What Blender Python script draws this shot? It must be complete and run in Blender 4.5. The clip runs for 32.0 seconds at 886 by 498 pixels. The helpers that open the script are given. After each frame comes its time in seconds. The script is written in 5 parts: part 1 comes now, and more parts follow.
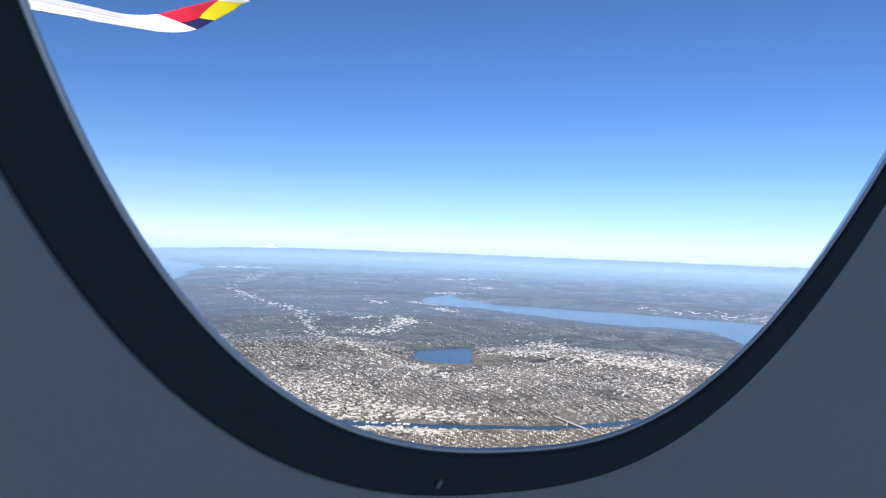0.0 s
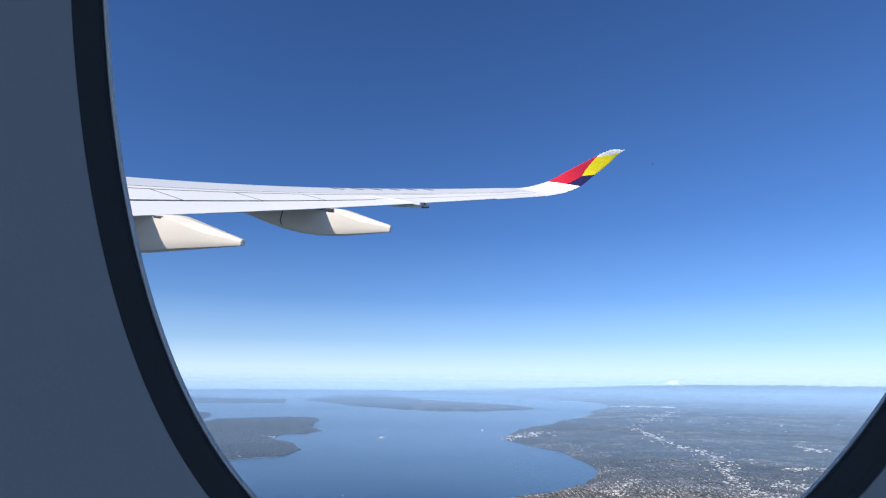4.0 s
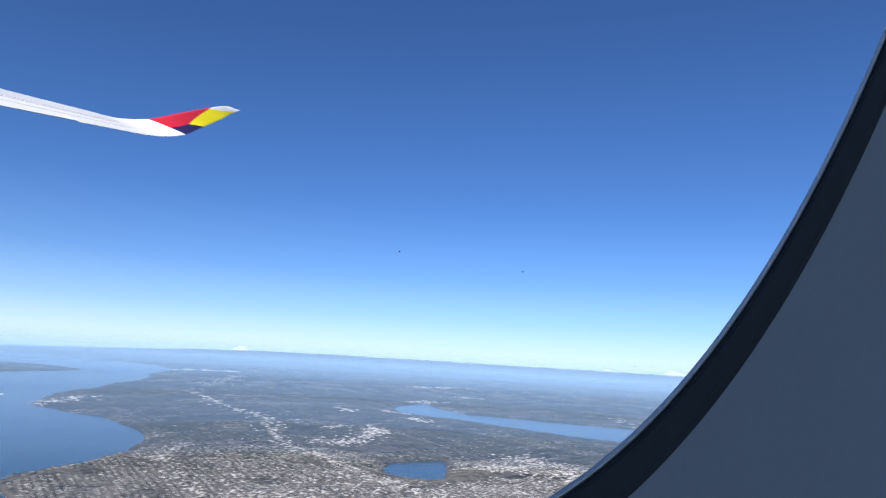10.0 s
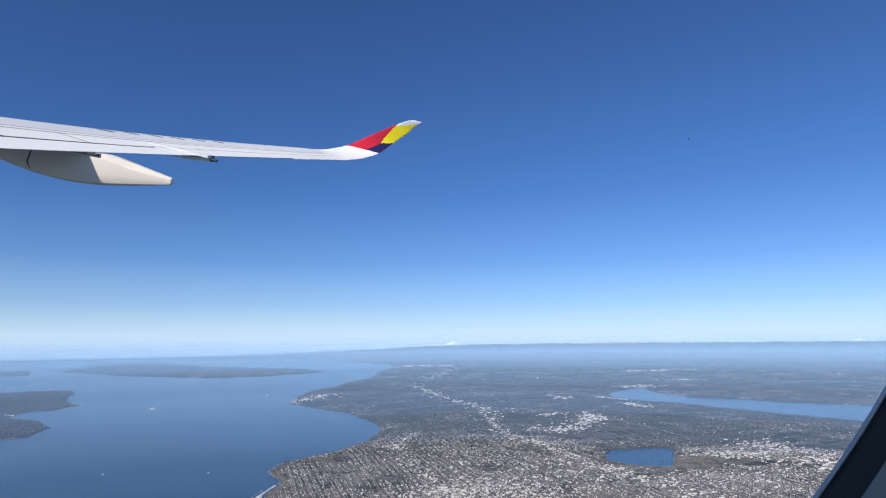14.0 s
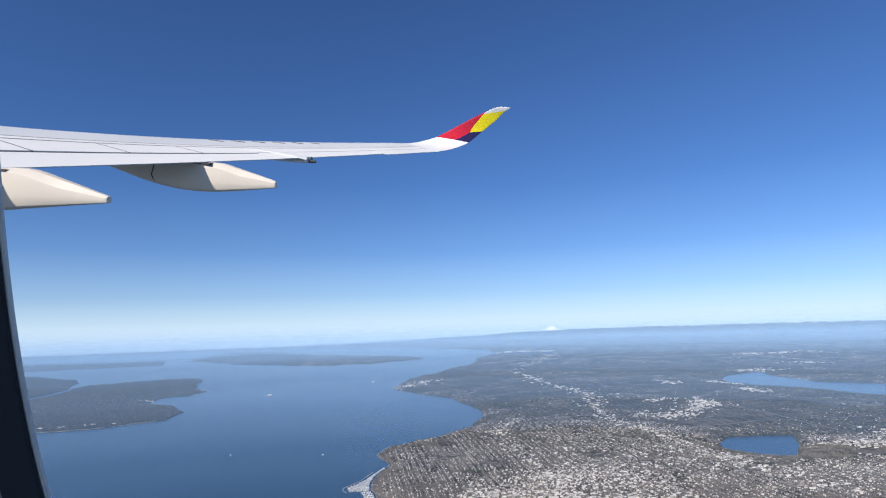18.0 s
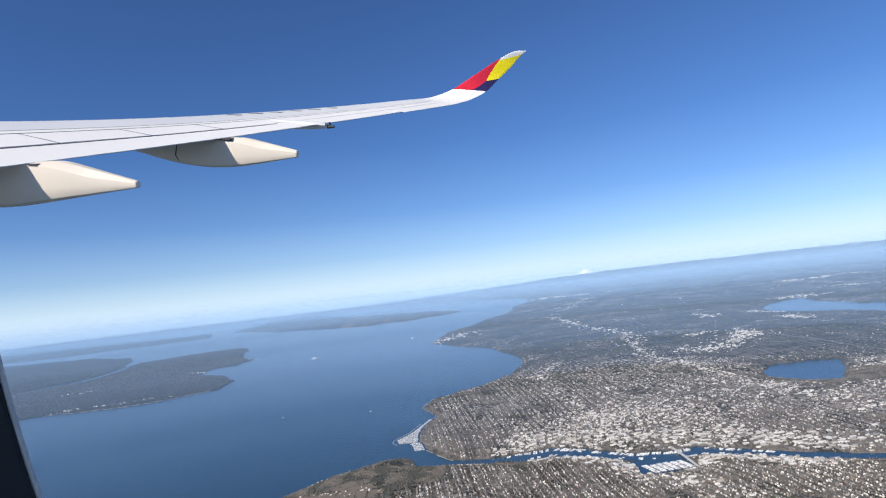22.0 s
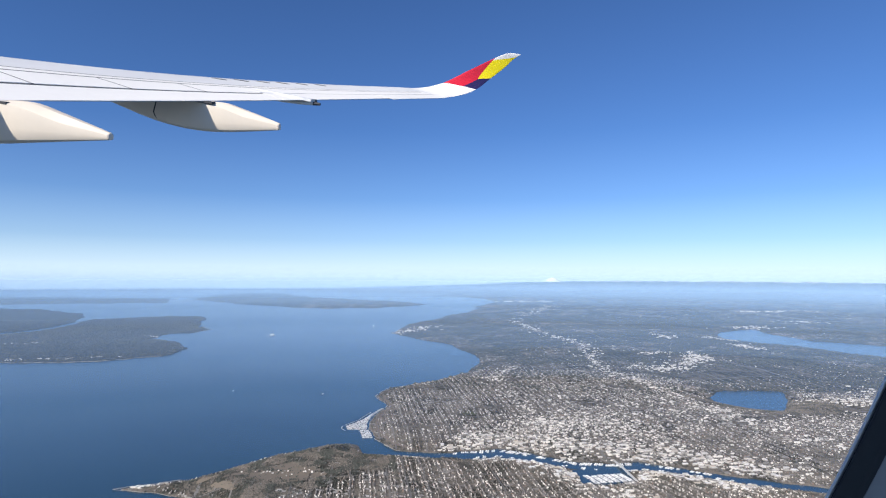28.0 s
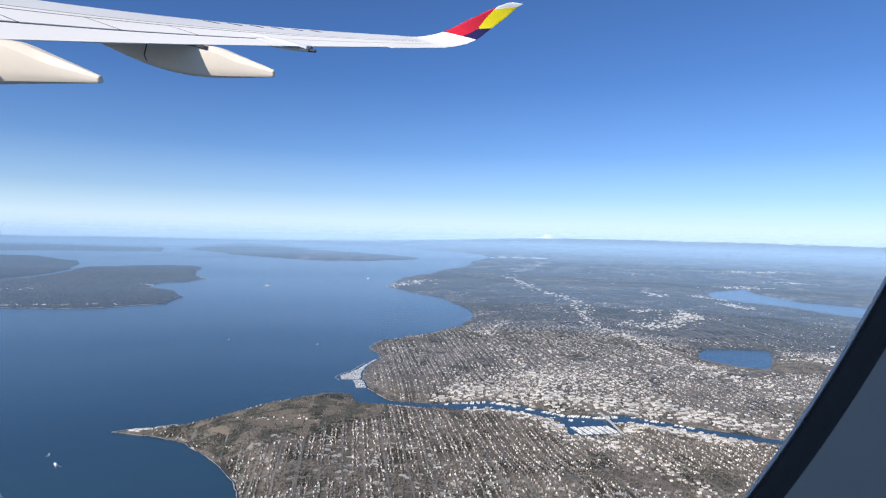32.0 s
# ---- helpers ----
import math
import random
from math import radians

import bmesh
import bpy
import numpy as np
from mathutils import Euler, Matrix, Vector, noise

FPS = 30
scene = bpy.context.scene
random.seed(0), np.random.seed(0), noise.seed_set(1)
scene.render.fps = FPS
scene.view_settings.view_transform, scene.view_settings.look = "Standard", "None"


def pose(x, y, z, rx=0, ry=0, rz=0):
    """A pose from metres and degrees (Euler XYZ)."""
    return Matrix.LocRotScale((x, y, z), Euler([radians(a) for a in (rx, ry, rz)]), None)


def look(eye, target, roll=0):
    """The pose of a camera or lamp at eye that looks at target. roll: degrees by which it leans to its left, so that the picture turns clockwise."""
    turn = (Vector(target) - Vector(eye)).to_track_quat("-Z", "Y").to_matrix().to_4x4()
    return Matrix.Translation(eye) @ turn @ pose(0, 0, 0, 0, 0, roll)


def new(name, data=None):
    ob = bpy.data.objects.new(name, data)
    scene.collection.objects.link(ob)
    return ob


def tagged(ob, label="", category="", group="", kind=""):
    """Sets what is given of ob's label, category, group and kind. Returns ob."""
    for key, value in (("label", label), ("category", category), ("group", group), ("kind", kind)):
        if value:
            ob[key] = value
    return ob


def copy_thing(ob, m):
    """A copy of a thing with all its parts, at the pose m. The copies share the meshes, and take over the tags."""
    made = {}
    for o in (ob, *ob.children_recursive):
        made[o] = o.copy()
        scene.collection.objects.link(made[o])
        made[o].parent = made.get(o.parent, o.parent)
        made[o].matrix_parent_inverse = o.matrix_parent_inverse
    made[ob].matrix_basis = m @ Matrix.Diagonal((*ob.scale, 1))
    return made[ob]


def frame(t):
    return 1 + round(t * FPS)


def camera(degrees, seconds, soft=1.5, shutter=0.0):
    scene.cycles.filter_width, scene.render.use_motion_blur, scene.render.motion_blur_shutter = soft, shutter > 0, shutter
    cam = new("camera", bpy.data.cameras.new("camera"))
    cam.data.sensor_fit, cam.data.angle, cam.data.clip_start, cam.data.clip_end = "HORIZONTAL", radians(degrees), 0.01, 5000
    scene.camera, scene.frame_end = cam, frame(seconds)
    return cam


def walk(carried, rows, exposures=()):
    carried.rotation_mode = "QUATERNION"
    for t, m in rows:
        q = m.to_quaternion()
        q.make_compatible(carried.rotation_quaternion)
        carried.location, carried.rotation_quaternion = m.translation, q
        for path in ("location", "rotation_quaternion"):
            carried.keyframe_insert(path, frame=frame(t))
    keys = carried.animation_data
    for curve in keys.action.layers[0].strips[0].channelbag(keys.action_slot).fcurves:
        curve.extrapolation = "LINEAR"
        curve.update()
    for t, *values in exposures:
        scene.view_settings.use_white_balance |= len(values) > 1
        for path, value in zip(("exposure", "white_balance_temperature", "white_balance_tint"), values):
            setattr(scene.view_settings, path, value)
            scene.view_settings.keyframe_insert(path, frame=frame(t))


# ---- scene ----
# World: z up, +y north. The country below is built at one thirtieth of its size
# (33.33 m to the kilometre); the aircraft is about full size, its wing shaped to fit the camera's view, banked and
# climbing above it.

# ---- camera ----
PATH = [
    (0, -0.0393, 0.1404, 51.9420, 90.076, -2.264, -35.588),
    (0.5, -0.0182, 0.1147, 51.9476, 91.987, -3.038, -28.568),
    (1, 0.0030, 0.0890, 51.9532, 92.617, -3.099, -13.734),
    (1.5, 0.0224, 0.0835, 51.9567, 94.519, -1.809, -5.241),
    (2, 0.0418, 0.0781, 51.9602, 96.638, -1.086, -2.262),
    (2.5, 0.0412, 0.0735, 51.9606, 99.098, -0.783, -2.006),
    (3, 0.0405, 0.0688, 51.9610, 100.894, -0.561, -1.060),
    (3.5, 0.0398, 0.0644, 51.9599, 101.895, -0.606, 0.410),
    (4, 0.0391, 0.0601, 51.9587, 102.461, -0.585, 1.969),
    (4.5, 0.0394, 0.0613, 51.9567, 102.918, -0.554, 2.996),
    (6.5, 0.0405, 0.0665, 51.9490, 104.742, -1.725, 2.211),
    (7, 0.0408, 0.0677, 51.9470, 104.774, -2.603, 1.111),
    (7.5, 0.0405, 0.0649, 51.9489, 104.735, -3.287, -0.090),
    (8, 0.0401, 0.0620, 51.9508, 104.731, -3.544, -1.890),
    (8.5, 0.0385, 0.0661, 51.9504, 103.964, -3.425, -5.221),
    (9, 0.0369, 0.0702, 51.9499, 101.665, -3.318, -10.695),
    (9.5, 0.0245, 0.1108, 51.9401, 100.640, -3.034, -22.504),
    (10, 0.0121, 0.1514, 51.9302, 100.593, -3.466, -37.955),
    (11, -0.0048, 0.1829, 51.9244, 98.944, -1.668, -50.218),
    (12, -0.0058, 0.1737, 51.9295, 100.554, -0.901, -40.906),
    (12.5, 0.0012, 0.1443, 51.9443, 99.455, -0.910, -29.073),
    (13, 0.0082, 0.1148, 51.9591, 98.292, -0.574, -20.977),
    (13.5, 0.0076, 0.1102, 51.9656, 98.862, -0.159, -18.546),
    (15.5, 0.0052, 0.0921, 51.9915, 98.750, 3.123, -17.570),
    (16, 0.0046, 0.0875, 51.9980, 98.707, 4.079, -16.186),
    (16.5, 0.0090, 0.0746, 52.0183, 98.629, 4.244, -14.095),
    (17, 0.0134, 0.0618, 52.0386, 98.455, 3.509, -12.007),
    (17.5, 0.0162, 0.0577, 52.0392, 98.257, 2.564, -10.092),
    (18, 0.0190, 0.0536, 52.0397, 97.822, 1.722, -8.639),
    (18.5, 0.0223, 0.0581, 52.0323, 97.208, 1.419, -7.410),
    (19, 0.0255, 0.0626, 52.0250, 96.485, 0.969, -6.500),
    (19.5, 0.0246, 0.0633, 52.0244, 95.799, 0.531, -6.257),
    (20, 0.0237, 0.0641, 52.0239, 95.264, 0.640, -6.450),
    (20.5, 0.0241, 0.0643, 52.0263, 95.015, 1.717, -6.698),
    (21, 0.0244, 0.0645, 52.0288, 94.727, 3.424, -6.575),
    (21.5, 0.0297, 0.0552, 52.0492, 94.345, 5.313, -6.081),
    (22, 0.0350, 0.0459, 52.0697, 93.539, 6.422, -5.343),
    (22.5, 0.0345, 0.0446, 52.0686, 92.376, 6.858, -4.507),
    (23, 0.0341, 0.0434, 52.0675, 91.274, 6.504, -3.496),
    (23.5, 0.0273, 0.0408, 52.0711, 90.770, 5.653, -2.201),
    (24, 0.0205, 0.0382, 52.0747, 90.627, 3.857, -1.128),
    (24.5, 0.0237, 0.0365, 52.0697, 90.940, 1.903, -1.169),
    (25, 0.0270, 0.0348, 52.0647, 91.414, 0.486, -2.280),
    (25.5, 0.0291, 0.0396, 52.0673, 91.879, -0.236, -3.847),
    (26, 0.0313, 0.0445, 52.0699, 92.429, -0.611, -5.590),
    (26.5, 0.0321, 0.0447, 52.0689, 93.130, -0.823, -7.030),
    (28.5, 0.0353, 0.0458, 52.0649, 92.326, -0.211, -8.675),
    (29, 0.0361, 0.0461, 52.0639, 91.861, 0.025, -8.515),
    (29.5, 0.0362, 0.0522, 52.0515, 91.680, 0.052, -8.688),
    (30, 0.0364, 0.0583, 52.0391, 91.432, -0.266, -9.193),
    (30.5, 0.0357, 0.0628, 52.0345, 90.793, -0.644, -9.721),
    (31, 0.0351, 0.0672, 52.0299, 89.860, -1.002, -9.931),
    (31.5, 0.0376, 0.0628, 52.0358, 88.938, -1.401, -9.633),
    (32, 0.0401, 0.0584, 52.0417, 88.269, -1.503, -9.010),
]

cam = camera(74.5, 32.0, soft=1.15, shutter=0.25)
walk(cam, [(r[0], pose(*r[1:])) for r in PATH], [(0.0, 0.62, 6150, 10), (1.3, 0.60, 6120, 10), (3.0, 0.44, 5900, 10), (8.0, 0.36, 5750, 10), (11.0, 0.40, 5850, 10), (12.0, 0.34, 5850, 10), (13.0, 0.18, 5800, 10), (15.0, 0.14, 5800, 10), (17.0, 0.16, 5900, 10), (18.5, 0.28, 6000, 10), (20.0, 0.32, 6060, 10), (21.5, 0.30, 6060, 10), (23.5, 0.46, 6060, 10), (26.0, 0.50, 6060, 10), (29.0, 0.38, 6030, 10), (32.0, 0.38, 6030, 10)])

# ---- world, sun, exposure ----
SUN_AZ, SUN_EL = 232.0, 31.0
world = bpy.data.worlds.new("world")
scene.world = world
world.use_nodes = True
wn = world.node_tree
for n in list(wn.nodes):
    wn.nodes.remove(n)
w_out = wn.nodes.new("ShaderNodeOutputWorld")
w_bg = wn.nodes.new("ShaderNodeBackground")
w_sky = wn.nodes.new("ShaderNodeTexSky")
w_sky.sky_type = "NISHITA"
w_sky.sun_disc = False
w_sky.sun_elevation = radians(SUN_EL)
w_sky.sun_rotation = radians(SUN_AZ)
w_sky.altitude = 1500
w_sky.air_density = 1.0
w_sky.dust_density = 0.0
w_sky.ozone_density = 5.0
w_bg.inputs["Strength"].default_value = 0.075
# clear cold air: a deeper blue overhead and a pale veil of haze all round the horizon
w_tint = wn.nodes.new("ShaderNodeMix")
w_tint.data_type, w_tint.blend_type = "RGBA", "MULTIPLY"
w_tint.inputs[0].default_value = 1.0
w_tint.inputs[7].default_value = (0.76, 0.91, 1.13, 1)
w_co = wn.nodes.new("ShaderNodeTexCoord")
w_xyz = wn.nodes.new("ShaderNodeSeparateXYZ")
w_veil = wn.nodes.new("ShaderNodeValToRGB")
for pos, val in ((0.0, 0.84), (0.025, 0.55), (0.06, 0.24), (0.13, 0.05), (0.24, 0.0)):
    el = w_veil.color_ramp.elements.new(pos) if pos not in (0.0,) else w_veil.color_ramp.elements[0]
    el.position, el.color = pos, (val, val, val, 1)
w_veil.color_ramp.elements[-1].color = (0, 0, 0, 1)
w_mix = wn.nodes.new("ShaderNodeMix")
w_mix.data_type = "RGBA"
w_mix.inputs[7].default_value = (8.7, 10.2, 11.3, 1)
wn.links.new(w_sky.outputs[0], w_tint.inputs[6])
wn.links.new(w_co.outputs["Generated"], w_xyz.inputs[0])
wn.links.new(w_xyz.outputs[2], w_veil.inputs[0])
wn.links.new(w_veil.outputs[0], w_mix.inputs[0])
wn.links.new(w_tint.outputs[2], w_mix.inputs[6])
wn.links.new(w_mix.outputs[2], w_bg.inputs[0])
wn.links.new(w_bg.outputs[0], w_out.inputs[0])

sun_data = bpy.data.lights.new("sun", "SUN")
sun_data.energy = 5.0
sun_data.angle = radians(0.53)
sun_data.color = (1.0, 0.915, 0.79)
sun = new("sun", sun_data)
a, e = radians(SUN_AZ), radians(SUN_EL)
to_sun = Vector((math.sin(a) * math.cos(e), math.cos(a) * math.cos(e), math.sin(e)))
sun.matrix_world = Matrix.Translation((0, 0, 120)) @ to_sun.to_track_quat("Z", "Y").to_matrix().to_4x4()

# ---- materials ----


def mat(name, rough=0.5, metal=0.0, spec=0.5):
    m = bpy.data.materials.new(name)
    m.use_nodes = True
    b = m.node_tree.nodes["Principled BSDF"]
    b.inputs["Roughness"].default_value = rough
    b.inputs["Metallic"].default_value = metal
    b.inputs["Specular IOR Level"].default_value = spec
    return m, m.node_tree, b


def nd(tree, kind, **values):
    n = tree.nodes.new(kind)
    for k, v in values.items():
        n.inputs[k].default_value = v
    return n


def ramp(tree, fac, stops, constant=False):
    r = tree.nodes.new("ShaderNodeValToRGB")
    r.color_ramp.interpolation = "CONSTANT" if constant else "LINEAR"
    el = r.color_ramp.elements
    while len(el) < len(stops):
        el.new(0.5)
    for i, (p, c) in enumerate(stops):
        el[i].position = p
        el[i].color = (*c, 1)
    tree.links.new(fac, r.inputs[0])
    return r.outputs[0]


def mixc(tree, fac, c1, c2, mode="MIX"):
    m = tree.nodes.new("ShaderNodeMix")
    m.data_type = "RGBA"
    m.blend_type = mode
    for sock, v in ((m.inputs[0], fac), (m.inputs[6], c1), (m.inputs[7], c2)):
        if isinstance(v, (int, float)):
            sock.default_value = v
        elif isinstance(v, tuple):
            sock.default_value = (*v, 1)
        else:
            tree.links.new(v, sock)
    return m.outputs[2]


def noise_tex(tree, vec, scale, detail=4.0, rough=0.55):
    n = nd(tree, "ShaderNodeTexNoise", Scale=scale, Detail=detail, Roughness=rough)
    if vec is not None:
        tree.links.new(vec, n.inputs["Vector"])
    return n.outputs["Fac"]


def coords(tree):
    return tree.nodes.new("ShaderNodeTexCoord").outputs["Object"]


def bump(tree, bsdf, height, strength, distance):
    b = nd(tree, "ShaderNodeBump", Strength=strength, Distance=distance)
    tree.links.new(height, b.inputs["Height"])
    tree.links.new(b.outputs[0], bsdf.inputs["Normal"])


def painted(name, colour, rough, grain=25.0, wear=0.12, metal=0.0, bump_by=0.05, streak=(1, 1, 1)):
    """Paint, plastic or rubber: one colour with faint stains, fine grain and a slightly uneven gloss."""
    m, t, b = mat(name, rough, metal)
    c = coords(t)
    mp = nd(t, "ShaderNodeMapping", Scale=streak)
    t.links.new(c, mp.inputs[0])
    big = noise_tex(t, mp.outputs[0], grain * 0.06, 5)
    fine = noise_tex(t, c, grain, 3)
    dark = tuple(v * (1 - wear) for v in colour)
    col = mixc(t, big, dark, colour)
    col = mixc(t, 0.10, col, ramp(t, fine, [(0.35, tuple(v * 0.8 for v in colour)), (0.65, colour)]))
    t.links.new(col, b.inputs["Base Color"])
    r = nd(t, "ShaderNodeMapRange", **{"To Min": max(0.0, rough - 0.08), "To Max": min(1.0, rough + 0.1)})
    t.links.new(big, r.inputs[0])
    t.links.new(r.outputs[0], b.inputs["Roughness"])
    if bump_by:
        bump(t, b, fine, bump_by, 0.002)
    return m


WHITE = painted("white_wing_paint", (0.90, 0.87, 0.82), 0.38, 6.0, 0.10, streak=(1, 0.25, 1), bump_by=0.0)
UPPER = painted("light_grey_wing_paint", (0.77, 0.76, 0.745), 0.34, 6.0, 0.14, streak=(1, 0.2, 1), bump_by=0.0)
GREY_PAINT = painted("grey_wing_paint", (0.50, 0.52, 0.54), 0.42, 6.0, 0.15, streak=(1, 0.2, 1), bump_by=0.0)
FAIRING = painted("fairing_paint", (0.80, 0.70, 0.575), 0.42, 5.0, 0.10, streak=(0.3, 1, 1), bump_by=0.0)
SEAM = painted("dark_sealant", (0.05, 0.05, 0.055), 0.7, 20.0, 0.2)
RED = painted("red_livery_paint", (0.60, 0.018, 0.04), 0.35, 4.0, 0.08, bump_by=0.0)
YELLOW = painted("yellow_livery_paint", (0.95, 0.78, 0.0), 0.35, 4.0, 0.08, bump_by=0.0)
NAVY = painted("navy_livery_paint", (0.025, 0.02, 0.09), 0.35, 4.0, 0.08, bump_by=0.0)
RUBBER = painted("black_window_seal", (0.031, 0.039, 0.052), 0.75, 400.0, 0.25, bump_by=0.05)
REVEAL = painted("glint_window_reveal", (0.88, 0.89, 0.90), 0.25, 200.0, 0.15, bump_by=0.05)
PANEL = painted("grey_cabin_panel", (0.33, 0.355, 0.40), 0.6, 500.0, 0.10, bump_by=0.12)
LINING = painted("pale_cabin_lining", (0.62, 0.62, 0.60), 0.7, 60.0, 0.10)
CARPET = painted("dark_cabin_carpet", (0.06, 0.07, 0.09), 0.95, 300.0, 0.3, bump_by=0.4)


def land_material():
    m, t, b = mat("land", 0.95, 0, 0.15)
    c = coords(t)
    wide = noise_tex(t, c, 0.012, 6, 0.6)
    mid = noise_tex(t, c, 0.10, 5, 0.6)
    fine = noise_tex(t, c, 1.1, 4, 0.65)
    wood = ramp(t, fine, [(0.3, (0.024, 0.027, 0.022)), (0.55, (0.050, 0.048, 0.040)), (0.75, (0.095, 0.082, 0.066))])
    town = ramp(t, fine, [(0.3, (0.085, 0.078, 0.069)), (0.5, (0.162, 0.141, 0.119)), (0.72, (0.25, 0.215, 0.182))])
    where = ramp(t, mid, [(0.40, (0, 0, 0)), (0.56, (1, 1, 1))])
    col = mixc(t, where, wood, town)
    # pale roofs and yards too small to stand up by themselves, gathered in towns
    v = nd(t, "ShaderNodeTexVoronoi", Scale=0.85)
    t.links.new(c, v.inputs["Vector"])
    cell = t.nodes.new("ShaderNodeSeparateColor")
    t.links.new(v.outputs["Color"], cell.inputs[0])
    spots = ramp(t, cell.outputs[0], [(0.0, (0, 0, 0)), (0.86, (1, 1, 1))], True)
    near_town = ramp(t, wide, [(0.44, (0, 0, 0)), (0.60, (1, 1, 1))])
    both = mixc(t, 1.0, spots, near_town, "MULTIPLY")
    col = mixc(t, both, col, (0.50, 0.48, 0.45))
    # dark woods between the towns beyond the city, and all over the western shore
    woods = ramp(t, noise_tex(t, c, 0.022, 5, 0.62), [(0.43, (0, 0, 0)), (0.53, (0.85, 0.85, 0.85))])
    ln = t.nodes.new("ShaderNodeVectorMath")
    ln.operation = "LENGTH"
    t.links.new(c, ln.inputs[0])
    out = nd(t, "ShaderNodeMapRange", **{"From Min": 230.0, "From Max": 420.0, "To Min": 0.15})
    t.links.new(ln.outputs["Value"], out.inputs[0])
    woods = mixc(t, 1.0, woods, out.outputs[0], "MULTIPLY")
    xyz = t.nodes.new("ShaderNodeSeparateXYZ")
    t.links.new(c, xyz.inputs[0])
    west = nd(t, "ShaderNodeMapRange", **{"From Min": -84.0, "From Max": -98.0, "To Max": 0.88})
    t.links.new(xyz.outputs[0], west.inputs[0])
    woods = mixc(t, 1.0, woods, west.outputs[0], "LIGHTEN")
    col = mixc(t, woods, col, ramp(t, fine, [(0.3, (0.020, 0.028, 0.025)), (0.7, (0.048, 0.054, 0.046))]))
    t.links.new(col, b.inputs["Base Color"])
    bump(t, b, fine, 0.3, 0.3)
    return m


def water_material():
    m, t, b = mat("sea_water", 0.22, 0, 0.5)
    c = coords(t)
    wide = noise_tex(t, c, 0.010, 4)
    chop = noise_tex(t, c, 3.0, 4, 0.7)
    col = ramp(t, wide, [(0.3, (0.023, 0.055, 0.087)), (0.7, (0.032, 0.071, 0.106))])
    t.links.new(col, b.inputs["Base Color"])
    bump(t, b, chop, 0.10, 0.10)
    return m


def building_material(name, stops, rough):
    m, t, b = mat(name, rough)
    g = t.nodes.new("ShaderNodeNewGeometry")
    col = ramp(t, g.outputs["Random Per Island"], stops, True)
    n = noise_tex(t, coords(t), 6.0, 2)
    col = mixc(t, ramp(t, n, [(0.3, (0.0, 0.0, 0.0)), (0.7, (0.35, 0.35, 0.35))]), col, (0.2, 0.19, 0.17))
    t.links.new(col, b.inputs["Base Color"])
    return m


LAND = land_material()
WATER = water_material()
HOUSES = building_material("house_roofs", [(0, (0.10, 0.092, 0.085)), (0.30, (0.22, 0.197, 0.178)), (0.58, (0.40, 0.36, 0.32)), (0.78, (0.85, 0.80, 0.72)), (0.95, (0.24, 0.15, 0.11))], 0.7)
BLOCKS = building_material("flat_roofs", [(0, (0.90, 0.845, 0.76)), (0.42, (0.42, 0.385, 0.34)), (0.54, (0.64, 0.58, 0.50)), (0.72, (0.24, 0.22, 0.20))], 0.6)
BOATS = building_material("boat_white", [(0, (0.88, 0.86, 0.83)), (0.7, (0.48, 0.48, 0.48))], 0.4)
CONIFERS = building_material("conifer_crowns", [(0, (0.032, 0.041, 0.034)), (0.4, (0.050, 0.057, 0.045)), (0.8, (0.075, 0.074, 0.057))], 0.9)
BARE = building_material("bare_tree_crowns", [(0, (0.125, 0.107, 0.090)), (0.35, (0.165, 0.139, 0.115)), (0.70, (0.215, 0.181, 0.148)), (0.90, (0.100, 0.087, 0.075))], 0.9)
SAND = painted("pale_beach_sand", (0.42, 0.39, 0.34), 0.9, 2.0, 0.4, bump_by=0.0)
MEADOW = painted("dry_meadow", (0.20, 0.165, 0.125), 0.95, 3.0, 0.35, bump_by=0.0)
ASPHALT = painted("grey_street", (0.17, 0.16, 0.15), 0.9, 2.0, 0.2, bump_by=0.0)
CONCRETE = painted("pale_concrete", (0.54, 0.515, 0.475), 0.8, 3.0, 0.2, bump_by=0.0)


def varied(name, dark, pale, rough=0.65):
    """Roof or wall paint that differs from one building to the next."""
    m, t, b = mat(name, rough)
    info = t.nodes.new("ShaderNodeObjectInfo")
    col = ramp(t, info.outputs["Random"], [(0.0, dark), (0.35, tuple((u + v) / 2 for u, v in zip(dark, pale))), (1.0, pale)])
    n = noise_tex(t, coords(t), 3.0, 4)
    col = mixc(t, ramp(t, n, [(0.35, (0, 0, 0)), (0.75, (0.4, 0.4, 0.4))]), col, tuple(v * 0.55 for v in dark))
    t.links.new(col, b.inputs["Base Color"])
    return m


ROOF_WHITE = varied("white_membrane_roof", (0.72, 0.69, 0.65), (0.90, 0.87, 0.83))
ROOF_GREY = varied("grey_gravel_roof", (0.28, 0.26, 0.24), (0.50, 0.47, 0.43))
ROOF_TAN = varied("tan_metal_roof", (0.44, 0.36, 0.28), (0.68, 0.60, 0.50))
WALL_PALE = varied("pale_block_wall", (0.36, 0.33, 0.30), (0.66, 0.62, 0.57))

# ---- shared building helpers ----


def mesh_of(name, verts, faces, material=None, smooth=False):
    me = bpy.data.meshes.new(name)
    me.from_pydata([tuple(v) for v in verts], [], [tuple(f) for f in faces])
    me.validate()
    if smooth:
        for p in me.polygons:
            p.use_smooth = True
        me.set_sharp_from_angle(angle=radians(22))
    if material:
        me.materials.append(material)
    return me


